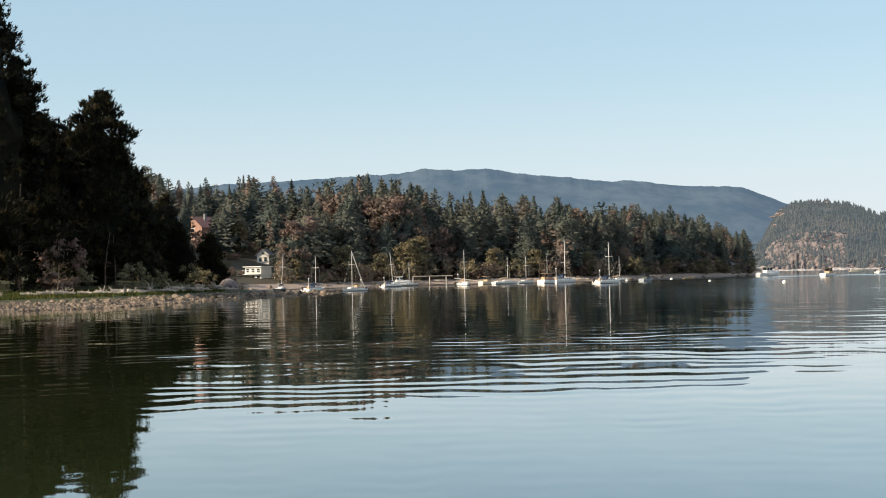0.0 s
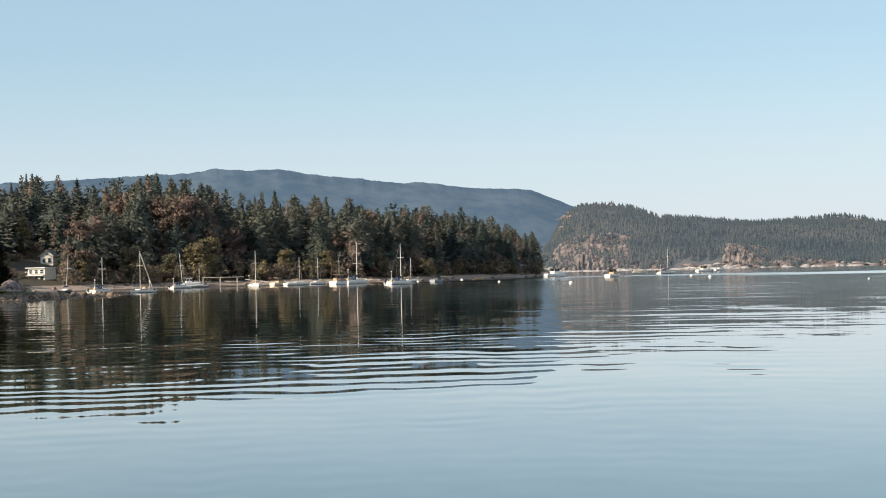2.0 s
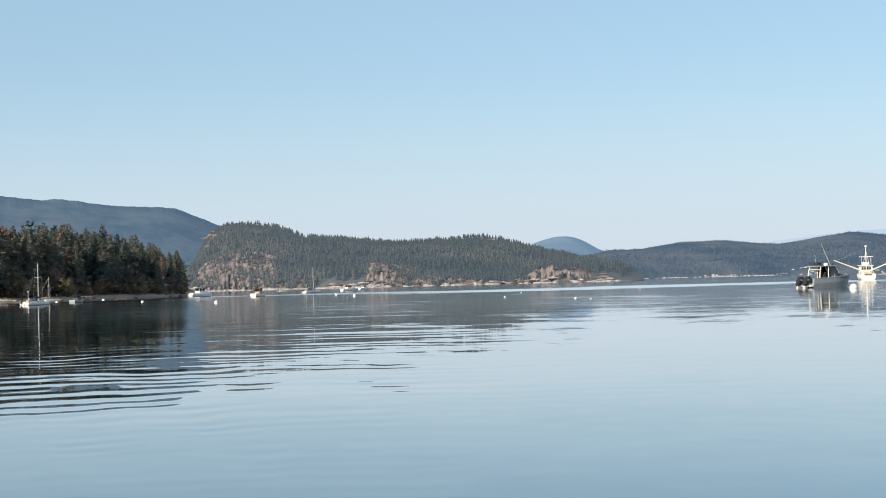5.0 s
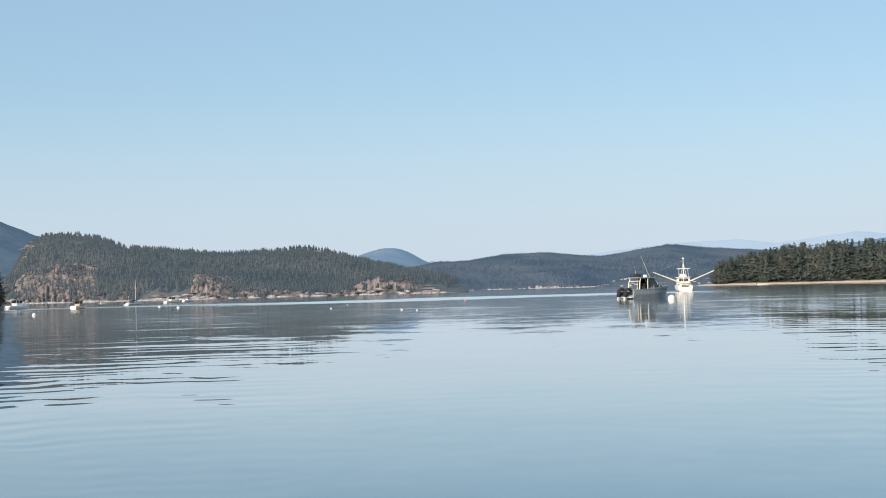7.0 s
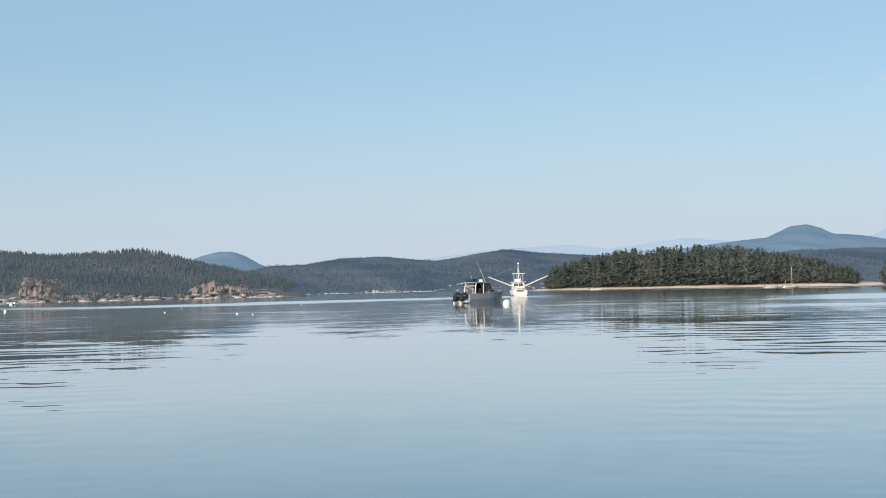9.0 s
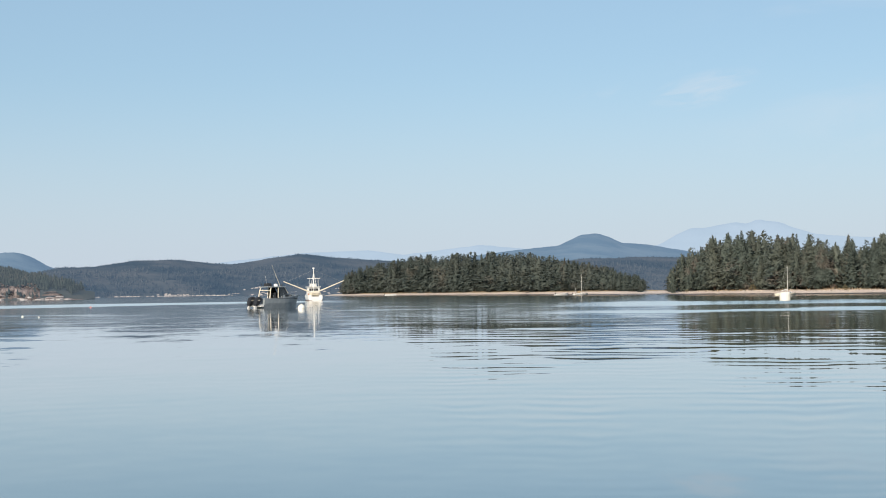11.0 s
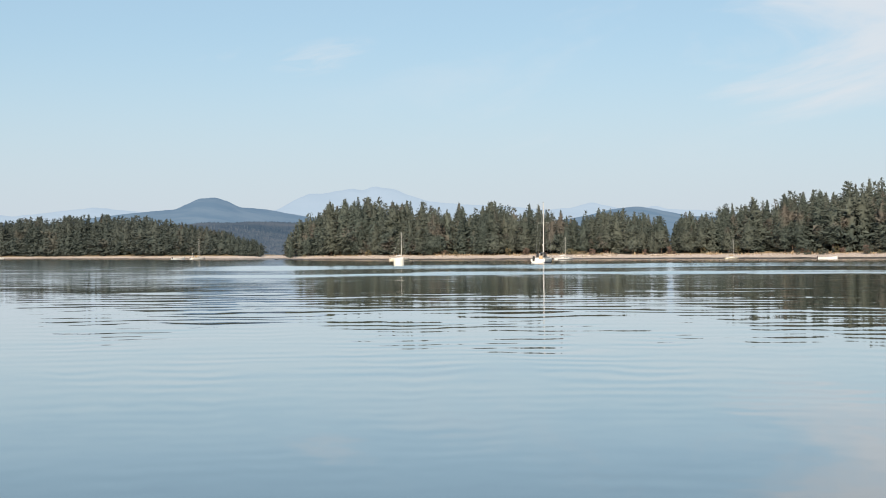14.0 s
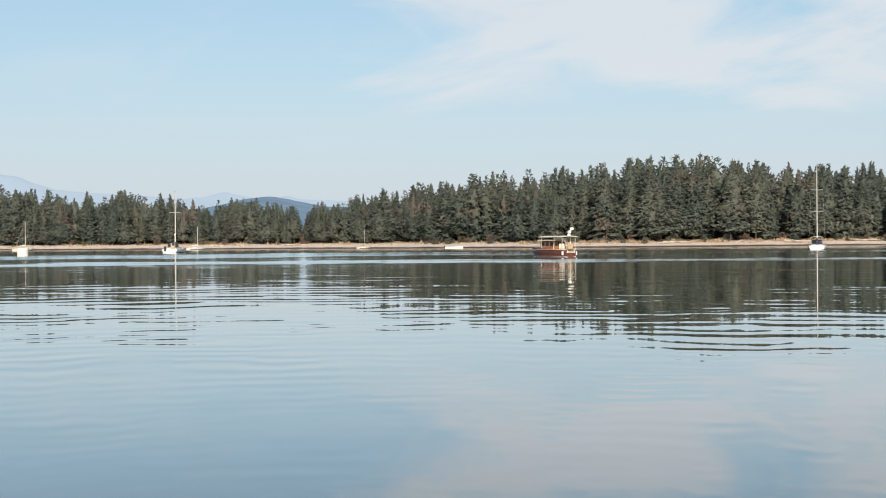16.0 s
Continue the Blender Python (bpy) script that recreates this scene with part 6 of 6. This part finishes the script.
def red_boat(m):
    """Oxide-red wooden cruiser with a long canopy over the deckhouse and a short mast."""
    L, B = 7.6, 2.9
    f, a = 1.35, 1.0
    ob = thing("wooden_boat", m, "oxide-red wooden cabin boat with a long pale canopy", "motor boat")
    part("hull", hull_build(L, B, f, a, 0.6, 0.62, full=2.2), RED, ob, "dark oxide-red hull")
    part("rubbing_strake", stripe_build(L, B, a - 0.20, a + 0.04, 0.62, full=2.2, fore=f, proud=0.06), CREAM, ob, "cream rubbing strake")
    part("waterline_stripe", stripe_build(L, B, 0.02, 0.10, 0.62, full=2.2, fore=f), WHITE, ob, "pale boot stripe")
    cab = part("deckhouse", Build().box(-1.05, 1.05, -1.6, 1.4, a * 0.9, a + 1.15, 0.14, 0.12), VARNISH, ob, "varnished deckhouse")
    for side in (-1, 1):
        for y in (-1.1, -0.2, 0.7):
            part("window", Build().box(side * 1.0 - 0.05, side * 1.0 + 0.05, y - 0.3, y + 0.3, a + 0.5, a + 0.95, edge=0.01), GLASS, cab, "dark window")
    for x in (-0.62, 0.0, 0.62):
        for y in (-1.62, 1.30):
            part("window", Build().box(x - 0.22, x + 0.22, y, y + 0.12, a + 0.5, a + 0.95, edge=0.01), GLASS, cab, "dark window")
    part("deckhouse_roof", Build().box(-1.15, 1.15, -1.75, 1.6, a + 1.15, a + 1.25), CREAM, ob)
    part("canopy", Build().loft([[(-1.35, y, a + 1.58), (-0.8, y, a + 1.66), (0.0, y, a + 1.70), (0.8, y, a + 1.66), (1.35, y, a + 1.58), (1.35, y, a + 1.65), (0.8, y, a + 1.74), (0.0, y, a + 1.78), (-0.8, y, a + 1.74), (-1.35, y, a + 1.65)] for y in (-3.6, -2.0, 0.0, 1.3)]), CREAM, ob, "long pale canopy")
    for x in (-1.1, 1.1):
        for y in (-3.4, -1.6, 0.9):
            part("canopy_post", Build().tube((x, y, a * 0.95), (x, y, a + 1.62), 0.03, 0.03, 6), ALLOY, ob)
    part("mast", Build().tube((1.05, -2.5, a), (1.05, -2.5, a + 2.7), 0.06, 0.05), ALLOY, ob)
    part("radar", Build().tube((1.3, -2.5, a + 2.55), (1.3, -2.5, a + 2.85), 0.26, 0.22, 12), WHITE, ob)
    part("search_light", Build().tube((0.75, -2.5, a + 2.2), (0.72, -2.8, a + 2.3), 0.18, 0.22, 10), WHITE, ob)
    part("search_light", Build().tube((0.62, -2.5, a + 1.85), (0.6, -2.75, a + 1.9), 0.14, 0.16, 10), WHITE, ob)
    part("horn_bar", Build().tube((0.55, -2.5, a + 2.3), (1.4, -2.5, a + 2.5), 0.03, 0.03), ALLOY, ob)
    part("boathook", Build().tube((-1.0, -1.5, a + 0.6), (-1.9, -2.6, a + 1.5), 0.04, 0.04, 6), TAN, ob)
    part("name_bar", Build().box(-0.45, 0.45, -L / 2 - 0.075, -L / 2 - 0.045, 0.62, 0.71, edge=0.005), DARK, ob, "dark bar on the transom")
    part("rolled_canvas", Build().bar([(-0.95, -1.7, a + 1.36), (0.0, -1.75, a + 1.44), (0.95, -1.7, a + 1.36)], 0.14, 0.14, 8), WHITE, ob, "rolled pale canvas")
    part("transom_board", Build().box(-0.7, 0.7, -L / 2 - 0.05, -L / 2 + 0.02, 0.55, 0.78, edge=0.01), CREAM, ob)
    for side in (-1, 1):
        part("fender", Build().tube((side * 1.15, -3.5, 0.25), (side * 1.15, -3.5, 0.75), 0.14, 0.14, 8), WHITE, ob)
        part("dodger_panel", Build().box(side * 0.7 - 0.45, side * 0.7 + 0.45, -2.9, -2.75, a + 0.1, a + 0.75, 0.03), (CREAM if side < 0 else TAN), ob, "faded canvas side panel")
    part("bow_rail", Build().bar([(-1.0, 1.6, f + 0.5), (-0.6, 2.8, f + 0.6), (0, 3.9, f + 0.65), (0.6, 2.8, f + 0.6), (1.0, 1.6, f + 0.5)], 0.025, 0.025), STEEL, ob)
    return ob


def buoy(az, r, size, mat=None, label="round white mooring buoy floating on the bay"):
    b = Build()
    b.loft([[(size * math.cos(t) * math.cos(p), size * math.sin(t) * math.cos(p), size * (math.sin(p) + 0.25)) for t in np.linspace(0, 2 * math.pi, 12, endpoint=False)] for p in np.linspace(-1.4, 1.4, 8)])
    ob = thing("mooring_buoy", at_compass(az, r), label, "buoy", "mooring buoys")
    part("ball", b, mat or FLOAT, ob, smooth=True)
    part("ring", Build().tube((0, 0, size * 1.2), (0, 0, size * 1.5), size * 0.15, size * 0.12, 6), STEEL, ob)


# moored along the bay shore
sailboat(at_compass(-6.42, 300, 0.1, 8), 6.0, 7.4, DARK, NAVY, "dark sailboat resting on the mud behind the spit", 1, dodger=False, heel=4)
sailboat(at_compass(-5.1, 282, 0, 26), 7.0, 6.8, WHITE, NAVY, "white sailboat with a blue canvas cover", 1)
sailboat(at_compass(-3.55, 266, 0, 218), 5.8, 7.4, WHITE, TAN, "white sailboat with its boom raised aslant", 1, boom_up=True)
sailboat(at_compass(-2.06, 344, 0, 42), 6.4, 8.2, WHITE, NAVY, "white sailboat leaning a little near the pier", 1, heel=-6)
sailboat(at_compass(-1.42, 355, 0.3, 75), 4.8, 5.6, WHITE, WHITE, "small white sailboat drawn up beside the pier", 0, dodger=False)
cruiser(at_compass(-1.75, 358, 0.5, 75), 5.6, WHITE, WHITE, CREAM, "white cabin cruiser beached by the pier")
sailboat(at_compass(0.80, 336, 0, 170), 7.6, 8.3, WHITE, TAN, "white sailboat seen end-on off the pier", 1)
cruiser(at_compass(1.72, 356, 0.1, 40), 5.4, CREAM, TAN, TAN, "tan and orange cabin boat along the shore", stripe=ORANGE)
sailboat(at_compass(2.45, 354, 0.1, 60), 7.0, 6.6, WHITE, TAN, "small white sailboat along the shore", 1, dodger=False)
sailboat(at_compass(3.2, 362, 0.1, 45), 6.4, 6.6, WHITE, NAVY, "small white sailboat drawn up on the shore", 1, dodger=False)
cruiser(at_compass(4.1, 347, 0, 32), 7.0, WHITE, CEDAR, TAN, "white and tan work boat with a gantry", mast=6.6)
sailboat(at_compass(4.72, 358, 0, 38), 10.0, 10.4, WHITE, NAVY, "tall white sailboat beside the work boat", 2)
sailboat(at_compass(6.45, 314, 0, 44), 8.0, 8.8, WHITE, NAVY, "white sailboat with a blue sail cover", 1)
sailboat(at_compass(6.85, 376, 0.1, 70), 6.0, 6.2, WHITE, TAN, "smaller sailboat with a wooden mast", 1, dodger=False)
cruiser(at_compass(7.95, 353, 0, 35), 5.2, GREY, DARK, NAVY, "small grey motor boat with a dark cover")
skiff(at_compass(9.6, 410, 0.1, 60), 4.0, TAN, "small tan skiff drawn up on the shore")
cruiser(at_compass(12.62, 462, 0, 60), 8.6, WHITE, WHITE, CREAM, "long white motor yacht off the headland")
cruiser(at_compass(14.88, 402, 0, 45), 6.4, WHITE, TAN, DARK, "tan cabin boat with a dark roof")
sailboat(at_compass(16.96, 520, 0, 60), 8.5, 9.0, WHITE, NAVY, "white sailboat far out below the rocky hill", 1)
skiff(at_compass(15.95, 745, 0, 80), 8.5, CREAM, "cream work skiff far out on the bay")
cruiser(at_compass(18.4, 610, 0, 70), 7.5, WHITE, CREAM, TAN, "small tan motor boat far out on the bay")
cruiser(at_compass(19.0, 740, 0, 65), 6.5, WHITE, WHITE, WHITE, "small white motor boat far out on the bay")
for az, r, s in ((8.93, 400, 0.42), (10.4, 314, 0.30), (13.22, 258, 0.36), (18.62, 332, 0.36), (27.33, 196, 0.15), (27.93, 188, 0.11), (17.9, 380, 0.35), (7.2, 370, 0.36), (37.93, 236, 0.62), (24.55, 232, 0.15), (25.2, 300, 0.14)):
    buoy(az, r, s)
buoy(29.85, 330, 0.26, PINK, "small faded pink buoy in the strait")

# in the strait
aluminium_boat(at_compass(36.98, 262, 0, 82) @ Matrix.Scale(1.40, 4))
troller(at_compass(38.41, 467, 0, 34) @ Matrix.Scale(1.22, 4))
skiff(at_compass(41.45, 935, 0.1, 120), 8.0, WHITE, "pale skiff drawn up on the island beach")
sailboat(at_compass(48.93, 630, 0, 100), 7.5, 8.8, WHITE, TAN, "small white sailboat off the island beach", 1)
skiff(at_compass(48.2, 640, 0, 100), 7.0, WHITE, "white skiff off the island beach")
sailboat(at_compass(56.83, 420, 0, 100), 7.2, 8.2, CREAM, WHITE, "small cream sailboat with a bare mast", 0, dodger=False)
sailboat(at_compass(62.47, 308, 0, 74), 10.5, 12.8, WHITE, DARK, "tall white sailboat with a dark cockpit cover", 1)
sailboat(at_compass(63.3, 400, 0, 110), 6.0, 6.2, WHITE, WHITE, "small white sailboat behind the tall one", 0, dodger=False)
sailboat(at_compass(69.82, 378, 0, 110), 4.5, 5.0, CREAM, TAN, "tiny tan sailboat close to the beach", 0, dodger=False)
skiff(at_compass(73.4, 362, 0, 165), 4.5, WHITE, "white skiff at the edge of the beach")
red_boat(at_compass(77.27, 192, 0, 38))
sailboat(at_compass(87.44, 266, 0, 88), 9.0, 14.7, WHITE, NAVY, "tall white sailboat with a cockpit awning off the beach", 2, bimini=True)


def mooring_barrel(az, r):
    ob = thing("mooring_float", at_compass(az, r), "cream cylindrical mooring float on the bay", "mooring float")
    part("barrel", Build().loft([[(q * math.cos(t), q * math.sin(t), z) for t in np.linspace(0, 2 * math.pi, 16, endpoint=False)] for q, z in ((0.85, -0.6), (1.02, -0.5), (1.02, 1.25), (0.88, 1.38))]), FLOAT, ob)
    part("eye_bolt", Build().tube((0, 0, 1.36), (0, 0, 1.58), 0.08, 0.06, 8), STEEL, ob)


mooring_barrel(56.78, 284)
